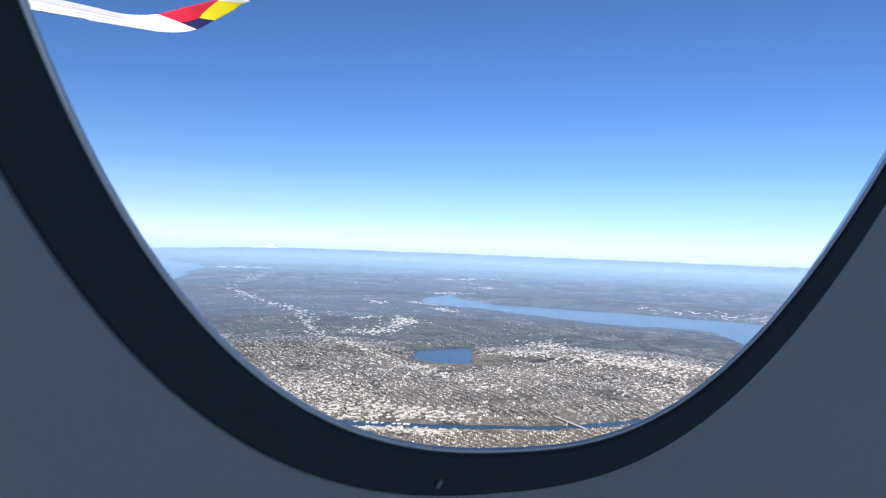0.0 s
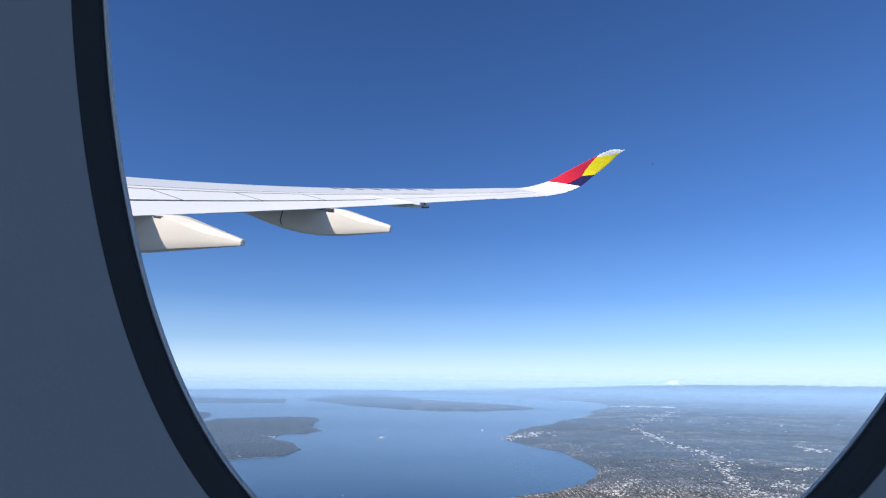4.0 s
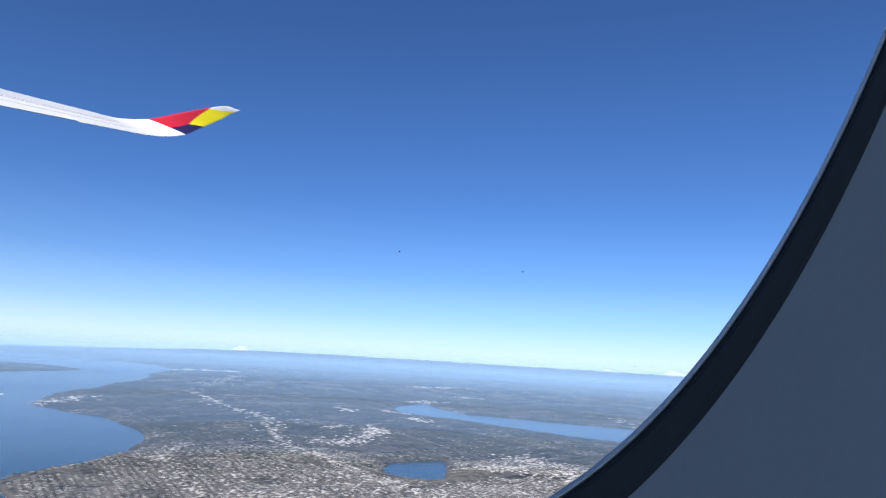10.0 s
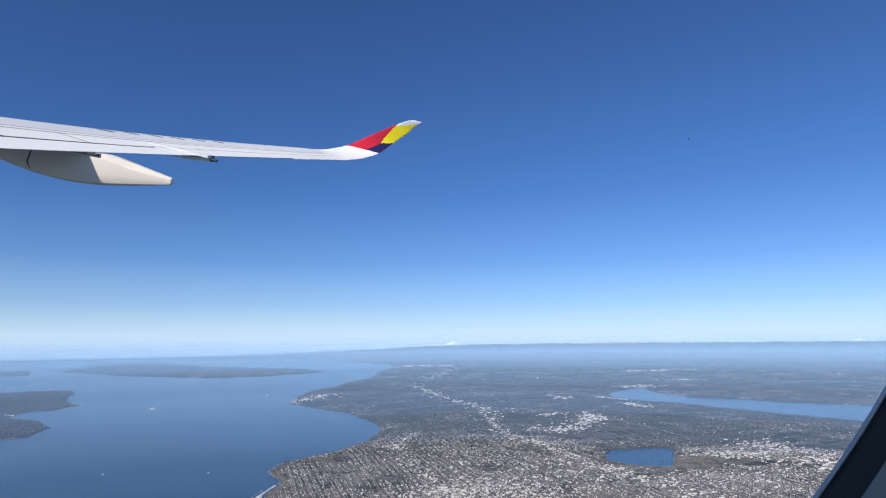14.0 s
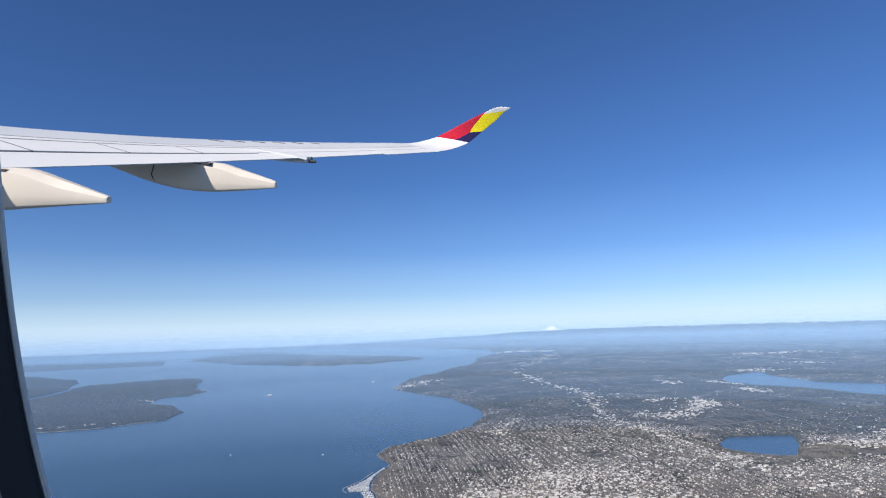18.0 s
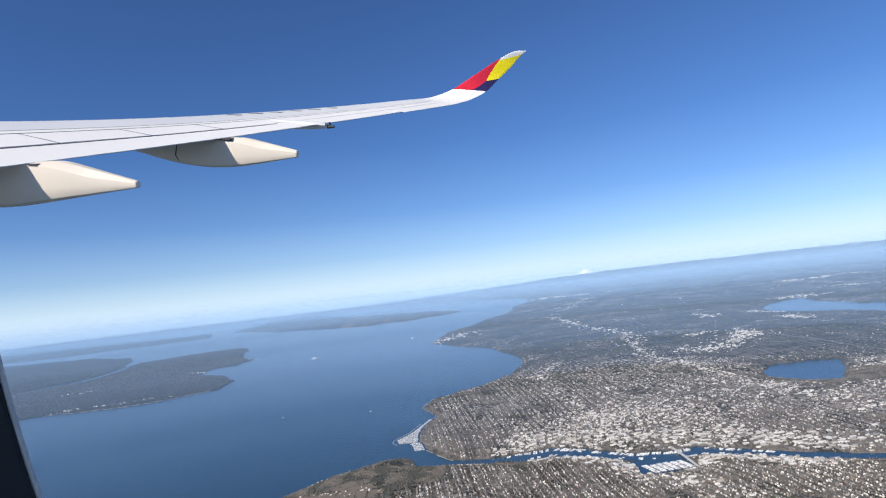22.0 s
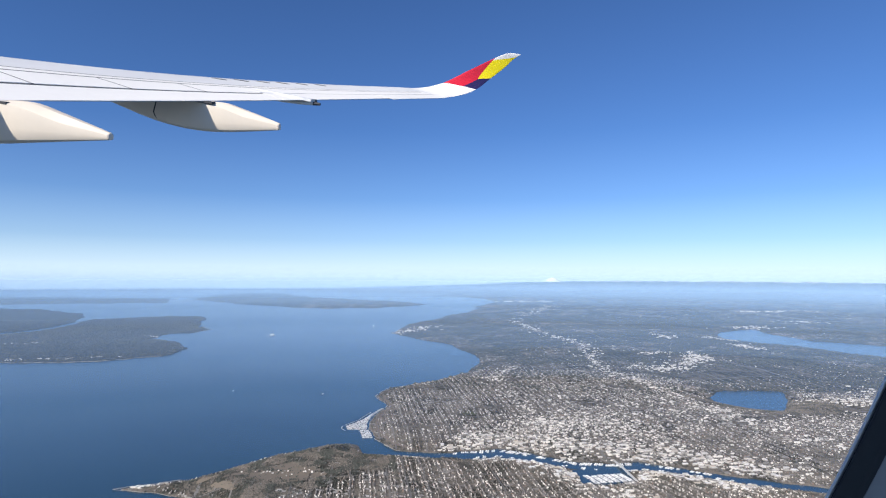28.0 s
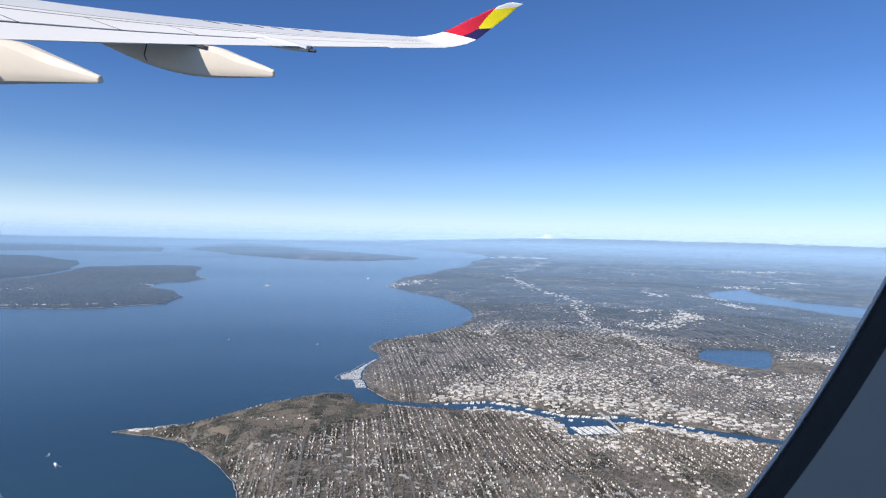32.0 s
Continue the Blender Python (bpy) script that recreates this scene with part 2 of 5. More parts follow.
def mesh_np(name, verts, faces, material, smooth=False):
    """A mesh from numpy arrays: verts (n, 3), faces (m, 3 or 4)."""
    me = bpy.data.meshes.new(name)
    k = faces.shape[1]
    me.vertices.add(len(verts))
    me.vertices.foreach_set("co", np.ascontiguousarray(verts, dtype=np.float32).ravel())
    me.loops.add(faces.size)
    me.loops.foreach_set("vertex_index", np.ascontiguousarray(faces, dtype=np.int32).ravel())
    me.polygons.add(len(faces))
    me.polygons.foreach_set("loop_start", np.arange(0, faces.size, k, dtype=np.int32))
    me.polygons.foreach_set("use_smooth", np.full(len(faces), smooth))
    me.update(calc_edges=True)
    me.materials.append(material)
    return me


def empty(name, m, label, category, kind="", group=""):
    ob = new(name)
    ob.empty_display_size = 0.2
    ob.matrix_basis = m
    return tagged(ob, label, category, group, kind)


def child(name, me, parent, label=""):
    ob = new(name, me)
    ob.parent = parent
    if label:
        ob["label"] = label
    return ob


def loft(rings, close=True, caps=True):
    """Verts and faces of a skin over rings of equally many points."""
    n = len(rings[0])
    verts = [p for r in rings for p in r]
    faces = []
    for i in range(len(rings) - 1):
        for j in range(n if close else n - 1):
            k = (j + 1) % n
            faces.append((i * n + j, i * n + k, (i + 1) * n + k, (i + 1) * n + j))
    if caps and close:
        faces.append(tuple(range(n))[::-1])
        faces.append(tuple((len(rings) - 1) * n + j for j in range(n)))
    return verts, faces


# ---- the aircraft: x aft, y outboard to starboard, z up, the seat's eye point at the origin ----
AIRCRAFT = Matrix(((0.95223, 0.29633, 0.07387, 0), (-0.26229, 0.91743, -0.29923, 0), (-0.15643, 0.26556, 0.95132, 52), (0, 0, 0, 1)))

# -- wing form --
# edge slopes taken along sight lines from the eye, to fit the camera's view
TE_X = [-1.9, -1.141, -1.0, -0.777, -0.577, -0.392, -0.253, -0.186, -0.132]
TE_Z = [-0.19, -0.106, -0.090, -0.064, -0.041, -0.017, -0.001, 0.008, 0.020]
UP_X = [-2.6, -1.122, -0.857, -0.614, -0.500, -0.391, -0.286, -0.205]
UP_Z = [-0.030, -0.012, -0.010, -0.004, 0.001, 0.007, 0.015, 0.023]
TE_FIT = np.polyfit(TE_X, TE_Z, 3)
UP_FIT = np.polyfit(UP_X, UP_Z, 3)


def chord(y):
    return 12.4 - 0.41 * y


def te(y):
    x = 0.47 * y - 15.66
    return Vector((x, y, y * float(np.polyval(TE_FIT, x / y))))


def crest(y):
    x = te(y).x - 0.62 * chord(y)
    return Vector((x, y, y * float(np.polyval(UP_FIT, x / y))))


def upper(y, s, lift=0.0):
    """A point of the upper skin: s is 0 at the trailing edge, 1 at the crest, up to 1.6 at the nose."""
    a, b = te(y), crest(y)
    if s <= 1:
        z = a.z + (b.z - a.z) * (1 - (1 - s) ** 1.55)
    else:
        q = (s - 1) / 0.613
        z = b.z - 0.055 * chord(y) * (1 - math.sqrt(max(0.0, 1 - q ** 2.4)))
    return Vector((a.x + (b.x - a.x) * s, y, z + lift))


wing = empty("aircraft_wing", AIRCRAFT, "white airliner wing with a red, yellow and navy winglet", "wing")

SPAN = [6.2 + i * 0.5 for i in range(38)]


def section(y, drop):
    c = chord(y)
    ring = [upper(y, s, -drop * (1.0 if s < 0.99 else 0.0)) for s in (0, 0.1, 0.2, 0.3, 0.42, 0.55, 0.7, 0.85, 1.0, 1.15, 1.3, 1.42, 1.52, 1.58, 1.61)]
    nose = upper(y, 1.613)
    a = te(y)
    for f in (0.99, 0.94, 0.85, 0.7, 0.5, 0.3, 0.15, 0.05, 0.0):
        under = 0.055 * c * math.sin(math.pi * min(1.0, f) ** 1.25)
        base_z = a.z + (nose.z - a.z) * f
        ring.append(Vector((a.x + (nose.x - a.x) * f, y, base_z - 0.008 - drop - under)))
    return ring


v, f = loft([section(y, 0.014) for y in SPAN])
child("wing_box", mesh_of("wing_box", v, f, GREY_PAINT, True), wing, "grey inner wing structure showing in the panel gaps")


def skin_panel(name, y0, y1, s0, s1, material, label="", shift=0.0, thick=0.016, ny=None):
    """A thin skin panel proud of the wing box, with its own edges."""
    ny = ny or max(2, int((y1 - y0) / 0.5) + 1)
    ns = max(3, int((s1 - s0) * 14) + 2)
    verts, faces = [], []
    for lay in (0.0, -thick):
        for i in range(ny):
            y = y0 + (y1 - y0) * i / (ny - 1)
            for j in range(ns):
                p = upper(y, s0 + (s1 - s0) * j / (ns - 1), lay)
                p.x += shift * (1 - j / (ns - 1))
                verts.append(p)
    n = ny * ns
    for i in range(ny - 1):
        for j in range(ns - 1):
            q = (i * ns + j, i * ns + j + 1, (i + 1) * ns + j + 1, (i + 1) * ns + j)
            faces.append(q)
            faces.append(tuple(n + k for k in q[::-1]))
    rim = [j for j in range(ns)] + [i * ns + ns - 1 for i in range(1, ny)] + [(ny - 1) * ns + j for j in range(ns - 2, -1, -1)] + [i * ns for i in range(ny - 2, 0, -1)]
    for k in range(len(rim)):
        p, q = rim[k], rim[(k + 1) % len(rim)]
        faces.append((q, p, n + p, n + q))
    return child(name, mesh_of(name, verts, faces, material, False), wing, label)


G = 0.018
# trailing-edge flaps, aileron and fixed outer edge
for y0, y1 in ((6.2, 17.25),):
    skin_panel("flap", y0, y1 - G, 0.0, 0.22 - G, WHITE, "white trailing-edge flap")
skin_panel("aileron", 17.25 + G, 21.6, 0.0, 0.24, WHITE, "white aileron")
skin_panel("trailing_edge_panel", 21.6 + G, 24.6, 0.0, 0.24, WHITE, shift=0.22)
# spoilers
cuts = [6.2, 8.0, 9.9, 11.9, 13.8, 15.6, 17.25]
for y0, y1 in zip(cuts, cuts[1:]):
    skin_panel("spoiler", y0 + G, y1 - G, 0.22 + G * 0.6, 0.455, WHITE, "white spoiler panel")
skin_panel("outer_skin", 17.25 + G, 24.6, 0.24 + G, 0.455, WHITE)
# hinge cover strip and the main upper skin
skin_panel("hinge_cover", 6.2, 24.6, 0.472, 0.535, WHITE, thick=0.02)
skin_panel("upper_skin", 6.2, 24.6, 0.548, 1.45, UPPER, "light grey upper wing skin")
skin_panel("leading_edge_slat", 6.2, 24.6, 1.46, 1.60, GREY_PAINT, "bare metal leading edge")
# dark seams
skin_panel("seam", 6.2, 24.4, 0.456, 0.471, SEAM, thick=0.004)
skin_panel("seam", 6.2, 24.4, 0.536, 0.547, SEAM, thick=0.004)
skin_panel("seam", 6.2, 17.2, 0.206, 0.220, SEAM, thick=0.004)
for y in cuts[1:-1]:
    skin_panel("seam", y - 0.016, y + 0.016, 0.225, 0.455, SEAM, thick=0.006, ny=2)
for i in range(6):
    y = 17.9 + i * 0.62
    skin_panel("seam", y, y + 0.10, 0.86, 1.0, SEAM, thick=-0.012, ny=2)

# wing root running into the fuselage
root = section(6.2, 0.014)
v, f = loft([[Vector((p.x - 0.9, -3.6, p.z - 0.8)) for p in root], [Vector((p.x - 0.3, 3.2, p.z - 0.30)) for p in root], [Vector((p.x, 6.19, p.z)) for p in root]])
child("wing_root", mesh_of("wing_root", v, f, WHITE, True), wing, "white wing root fairing")

# -- winglet: forward and aft edges from the wing's end to the tip --
WL = [(24.0, -0.290, 0.0145, 24.0, -0.1825, 0.0085), (25.0, -0.246, 0.0190, 25.0, -0.157, 0.0130),
      (25.8, -0.205, 0.0230, 26.0, -0.132, 0.0200), (26.7, -0.165, 0.0360, 26.9, -0.108, 0.0320),
      (27.2, -0.127, 0.0590, 27.5, -0.089, 0.0500), (27.6, -0.094, 0.0790, 27.9, -0.066, 0.0720),
      (27.9, -0.071, 0.0915, 28.1, -0.056, 0.0840), (28.1, -0.060, 0.0950, 28.3, -0.043, 0.0950)]


def winglet_edge(u):
    """Forward and aft points at u from 0 (wing end) to 7 (tip), on a smooth curve."""
    i = min(int(u), len(WL) - 2)
    w = u - i
    r = []
    for k in (0, 3):
        p = []
        for j in (max(i - 1, 0), i, i + 1, min(i + 2, len(WL) - 1)):
            y, rx, rz = WL[j][k:k + 3]
            p.append(Vector((rx * y, y, rz * y)))
        m1, m2 = (p[2] - p[0]) * 0.5, (p[3] - p[1]) * 0.5
        r.append(p[1] * (2 * w ** 3 - 3 * w ** 2 + 1) + m1 * (w ** 3 - 2 * w ** 2 + w) + p[2] * (3 * w ** 2 - 2 * w ** 3) + m2 * (w ** 3 - w ** 2))
    return r


def winglet_colour(u, c):
    """Which paint covers the point: u from the paint's foot (0) to the tip (1), c from front to back."""
    if u < 0:
        return 0
    red_to = 0.58 + 0.35 * u if u < 0.2 else 0.65 * (0.60 - u) / 0.40
    if c < red_to:
        return 1
    if u < 0.2 + 0.08 * (c - 0.65) / 0.35:
        return 3
    if u < 0.50 + 0.39 * c:
        return 2
    return 0


NU, NC = 420, 110
grid = {}
for i in range(NU + 1):
    u = 7.0 * i / NU
    front, back = winglet_edge(u)
    along = (winglet_edge(min(u + 0.05, 7.0))[0] - winglet_edge(max(u - 0.05, 0.0))[0]).normalized()
    out = along.cross(back - front).normalized()
    span = (back - front).length
    for j in range(NC + 1):
        c = j / NC
        t = 0.022 * span * (math.sqrt(c) * (1 - c) * 2.2 + 0.30 * min(1.0, 12 * c, 12 * (1 - c))) * min(1.0, 0.15 + (7.0 - u) * 3)
        p = front + (back - front) * c
        grid[i, j, 0] = p + out * t
        grid[i, j, 1] = p - out * t
lists = {k: ([], []) for k in range(4)}
for i in range(NU):
    for j in range(NC):
        kind = winglet_colour((7.0 * (i + 0.5) / NU - 3.0) / 4.0, (j + 0.5) / NC)
        verts, faces = lists[kind]
        for side in (0, 1):
            n = len(verts)
            q = [grid[i, j, side], grid[i, j + 1, side], grid[i + 1, j + 1, side], grid[i + 1, j, side]]
            verts.extend(q)
            faces.append((n, n + 1, n + 2, n + 3) if side else (n + 3, n + 2, n + 1, n))
winglet = None
for kind, name, material, label in ((0, "winglet", WHITE, "white upswept winglet"), (1, "red_panel", RED, "red livery field"), (2, "yellow_panel", YELLOW, "yellow livery field"), (3, "navy_panel", NAVY, "navy livery field")):
    me = mesh_of(name, *lists[kind], material, False)
    bm = bmesh.new()
    bm.from_mesh(me)
    bmesh.ops.remove_doubles(bm, verts=bm.verts, dist=0.0005)
    for fc in bm.faces:
        fc.smooth = True
    bm.to_mesh(me)
    bm.free()
    ob = child(name, me, winglet or wing, label)
    winglet = winglet or ob

# -- flap track fairings --


def fairing(y, stations, seam_at):
    """A canoe under the flap. stations: (x, top, bottom, half width)."""

    def ring(x, top, bot, hw):
        """Flat sides, a rounded keel and a chamfered roof."""
        h = top - bot
        c = 0.03 + 0.25 * min(1.0, max(0.0, (x - stations[-1][0] + 2.25) / 1.3))
        half = [(0.34, top), (0.42, top - 0.01 * h), (0.985, top - c * h), (1.0, top - (c + 0.02) * h), (1.0, bot + 0.36 * h), (0.96, bot + 0.20 * h), (0.84, bot + 0.08 * h), (0.60, bot + 0.02 * h), (0.28, bot)]
        return [Vector((x, y + w * hw, z)) for w, z in half] + [Vector((x, y - w * hw, z)) for w, z in half[::-1]]

    xs = [s[0] for s in stations]
    n = 60
    at = np.linspace(xs[0], xs[-1], n + 1)
    rows = [np.interp(at, xs, [s[k] for s in stations]) for k in (1, 2, 3)]
    for k, passes in ((0, 2), (1, 40), (2, 12)):
        for _ in range(passes):
            rows[k][1:-1] = (rows[k][:-2] + 2 * rows[k][1:-1] + rows[k][2:]) / 4
    fine = [ring(x, t, u, w) for x, t, u, w in zip(at, *rows)]
    fr = child("flap_fairing", mesh_of("flap_fairing", *loft(fine), FAIRING, True), wing, "off-white flap track fairing")
    cap = ring(*stations[-1])
    mid = sum(cap, Vector()) / len(cap)
    cap2 = [mid + (p - mid) * 0.9 + Vector((0.02, 0, 0)) for p in cap]
    child("tail_cap", mesh_of("tail_cap", *loft([[p + Vector((0.002, 0, 0)) for p in cap], cap2]), FAIRING, False), fr, "blunt tail cap")
    # solid box whose dark colour stands in for the shade in the slot
    gx, gz = te(y).x, te(y).z
    slot = [[Vector((gx + dx, y - 0.05 + sy * 0.30, gz - 0.035 + sz)) for sy, sz in ((-0.9, -0.05), (0.9, -0.05), (0.9, 0.0), (-0.9, 0.0))] for dx in (-0.5, 0.10)]
    child("flap_gap", mesh_of("flap_gap", *loft(slot), SEAM), fr, "dark box painted for the shaded slot under the flap edge")
    vals = [float(np.interp(seam_at, at, rows[k])) for k in range(3)]
    band = []
    for dx, grow in ((-0.02, 0.0), (-0.012, 0.006), (0.012, 0.006), (0.02, 0.0)):
        r = ring(seam_at + dx, vals[0] + grow, vals[1] - grow, vals[2] + grow)
        m = sum(r, Vector()) / len(r)
        band.append([Vector((p.x + 0.22 * ((p.z - m.z) / 0.4) ** 2, p.y, p.z)) for p in r])
    child("joint", mesh_of("joint", *loft(band), SEAM, True), fr, "dark joint line")


fairing(15.05, [(-13.2, -0.78, -0.82, 0.05), (-12.2, -0.75, -0.88, 0.16), (-11.5, -0.72, -1.00, 0.22), (-10.8, -0.70, -1.22, 0.26), (-10.2, -0.68, -1.37, 0.28), (-9.2, -0.66, -1.48, 0.29), (-8.5, -0.63, -1.45, 0.28), (-8.2, -0.635, -1.41, 0.265), (-6.73, -0.97, -1.16, 0.08)], -10.2)
fairing(10.85, [(-16.0, -1.10, -1.14, 0.05), (-14.8, -1.06, -1.40, 0.22), (-13.6, -1.04, -1.75, 0.30), (-12.7, -1.02, -1.96, 0.33), (-12.1, -1.00, -2.00, 0.34), (-11.2, -0.98, -1.94, 0.34), (-10.35, -0.94, -1.79, 0.31), (-10.05, -0.945, -1.74, 0.29), (-8.42, -1.33, -1.48, 0.08)], -13.3)

# -- aileron actuator fairing --
act = [[Vector((x, 18.0 + math.cos(k * 0.785) * w + 0.10 * (x + 7.9), z + math.sin(k * 0.785) * h)) for k in range(8)]
       for x, w, h, z in ((-8.6, 0.02, 0.02, -0.44), (-8.0, 0.10, 0.06, -0.45), (-7.5, 0.11, 0.07, -0.44), (-7.2, 0.10, 0.07, -0.43), (-7.0, 0.08, 0.06, -0.43))]
ac = child("actuator_fairing", mesh_of("actuator_fairing", *loft(act), WHITE, True), wing, "white aileron actuator fairing")
strip = []
for s in (0.40, 0.32, 0.2, 0.1, 0.0, -0.06):
    y = 17.62 + 0.9 * (0.40 - s)
    w = 0.05 + 0.10 * (0.40 - s)
    top = 0.02 + 0.10 * (0.40 - s)
    strip.append([upper(y - w, s, -0.02), upper(y - w * 0.7, s, top), upper(y + w * 0.7, s, top), upper(y + w, s, -0.02)])
child("actuator_strip", mesh_of("actuator_strip", *loft(strip), UPPER, True), ac, "raised pale strip above the actuator")
# shifted copy of the strip, coloured dark for the shade of a gap
shade = [[q + Vector((0, 0.16, -0.01)) for q in r] for r in strip]
child("aileron_gap", mesh_of("aileron_gap", *loft(shade), SEAM, True), ac, "dark strip painted as the shaded gap beside the aileron")
end = [[p + Vector((d, 0, 0)) for p in act[-1]] for d in (0.003, 0.22)]
end[1] = [p.lerp(sum(end[1], Vector()) / 8, 0.3) for p in end[1]]
child("end_cap", mesh_of("end_cap", *loft(end), SEAM, True), ac, "dark end cap")

# ---- the cabin round the camera ----
WIN_A, WIN_B, WIN_N, WIN_Z, WIN_ROT, WIN_PX, WIN_PZ = 0.1174, 0.2665, 2.505, 0.1102, -0.0264, -0.2169, -0.0529


def win_point(k, ang, depth):
    """A point of the window's outline, grown by k metres, depth metres towards the cabin."""
    ca, sa = math.cos(ang), math.sin(ang)
    r = (abs(ca / (WIN_A + k)) ** WIN_N + abs(sa / (WIN_B + k)) ** WIN_N) ** (-1 / WIN_N)
    lx, lz = ca * r, sa * r
    x = lx * math.cos(WIN_ROT) - lz * math.sin(WIN_ROT)
    z = WIN_Z + lx * math.sin(WIN_ROT) + lz * math.cos(WIN_ROT)
    return Vector((x, 0.2 - WIN_PX * x - WIN_PZ * z - depth, z))


ANG = [2 * math.pi * k / 420 for k in range(420)]


def win_band(profile):
    return loft([[win_point(k, a, d) for a in ANG] for k, d in profile], True, False)


window = empty("window_1", AIRCRAFT, "oval cabin window with a black rubber seal", "window", "structure")
child("window_seal", mesh_of("window_seal", *win_band([(0.0052, -0.0022), (0.0006, -0.0012), (0.0, -0.0004), (0.0004, 0.0002), (0.0016, 0.0006), (0.0050, 0.0009), (0.0056, 0.0012), (0.0069, 0.0013), (0.0075, 0.0008), (0.0077, -0.001)]), RUBBER, True), window, "flat matte black rubber window seal")
# rim coloured near white to stand in for the sky reflected along its edge
child("window_reveal", mesh_of("window_reveal", *win_band([(0.0052, -0.0026), (0.0002, -0.0010), (-0.0003, -0.0010), (-0.0004, -0.0012), (-0.0004, -0.0019), (0.0004, -0.0024), (0.010, -0.0090), (0.05, -0.020), (0.12, -0.045)]), REVEAL, True), window, "thin rim of the outer window reveal, painted pale as a sky glint")
# one short mark on the seal, paler than the rubber
pale_rubber = painted("pale_rubber_mark", (0.22, 0.24, 0.25), 0.7, 300.0, 0.2)
a0 = radians(-93.3)
mark = ((0.0040, -0.0012), (0.0040, 0.0020), (0.0054, 0.0010), (0.0054, -0.0022))
v, f = loft([[win_point(k, a0 + da, d) for k, da in mark] for d in (0.0018, 0.0002)])
child("scratch", mesh_of("scratch", v, f, pale_rubber), window, "short pale mark on the rubber")
for x, z, r in ((0.0219, -0.1118, 0.00008), (0.0507, -0.1216, 0.00006), (0.0280, -0.0430, 0.00009), (0.0023, -0.1139, 0.00007)):
    y = 0.2 - WIN_PX * x - WIN_PZ * z
    v, f = loft([[Vector((x + r * (1.3 + 0.4 * math.sin(3 * q)) * math.cos(q), y + d, z + r * math.sin(q))) for q in (k * math.pi / 5 for k in range(10))] for d in (0.0, 0.0002)])
    child("dust_speck", mesh_of("dust_speck", v, f, SEAM), window, "dark speck of dirt on the window")

# side wall with the window's opening, curving away fore and aft
rows = []
for k, d in ((0.0075, -0.0005), (0.0080, 0.0004), (0.0098, 0.0008), (0.016, 0.0010), (0.030, 0.003), (0.06, 0.007), (0.10, 0.013), (0.17, 0.018), (0.30, 0.018), (0.55, 0.018), (0.86, 0.018)):
    rows.append([win_point(k, a, d) for a in ANG])
wall = [[p.copy() for p in r] for r in rows]
v, f = loft(wall, True, False)
side = new("wall_starboard", mesh_of("wall_starboard", v, f, PANEL, True))
side.matrix_basis = AIRCRAFT
tagged(side, "smooth grey moulded cabin side wall", "wall", kind="structure")
# thickness towards the outside
v, f = loft([[win_point(0.12, a, -0.047) for a in ANG], [win_point(0.3, a, -0.055) for a in ANG], [win_point(0.75, a, -0.06) for a in ANG]], True, False)
outer = new("fuselage_skin", mesh_of("fuselage_skin", v, f, WHITE, True))
outer.matrix_basis = AIRCRAFT
tagged(outer, "white outer fuselage skin", "fuselage", kind="structure")

CABIN = AIRCRAFT @ pose(0, 0, 0, 0, 0, 12.24)


def fuselage(name, x0, x1):
    """A length of the round fuselage shell."""
    ringed = []
    for x, rad in ((x0, 2.90), (x0, 2.98), (x1, 2.98), (x1, 2.90)):
        ringed.append([Vector((x, -2.55 + rad * math.cos(q), -0.25 + rad * math.sin(q))) for q in (2 * math.pi * k / 64 for k in range(64))])
    ringed = [[Vector((x0 if abs(x0) > 2 else x1, -2.55 + 0.05 * math.cos(q), -0.25 + 0.05 * math.sin(q))) for q in (2 * math.pi * k / 64 for k in range(64))]] + ringed if x0 < -2 else ringed + [[Vector((x1, -2.55 + 0.05 * math.cos(q), -0.25 + 0.05 * math.sin(q))) for q in (2 * math.pi * k / 64 for k in range(64))]]
    v, f = loft(ringed, True, False)
    ob = new(name, mesh_of(name, v, f, WHITE, False))
    ob.matrix_basis = CABIN
    return tagged(ob, "white rounded airliner fuselage", "fuselage", kind="structure")


fuselage("fuselage_forward", -26.0, -1.25)
fuselage("fuselage_aft", 1.25, 7.0)
arc = [radians(15 + 330 * k / 60) for k in range(61)]
v, f = loft([[Vector((x, -2.55 + rad * math.cos(q), -0.25 + rad * math.sin(q))) for q in arc] for x, rad in ((-1.248, 2.90), (-1.248, 2.98), (1.248, 2.98), (1.248, 2.90))], False, False)
mid_shell = new("fuselage_middle", mesh_of("fuselage_middle", v, f, WHITE, False))
mid_shell.matrix_basis = CABIN
tagged(mid_shell, "white rounded airliner fuselage", "fuselage", kind="structure")


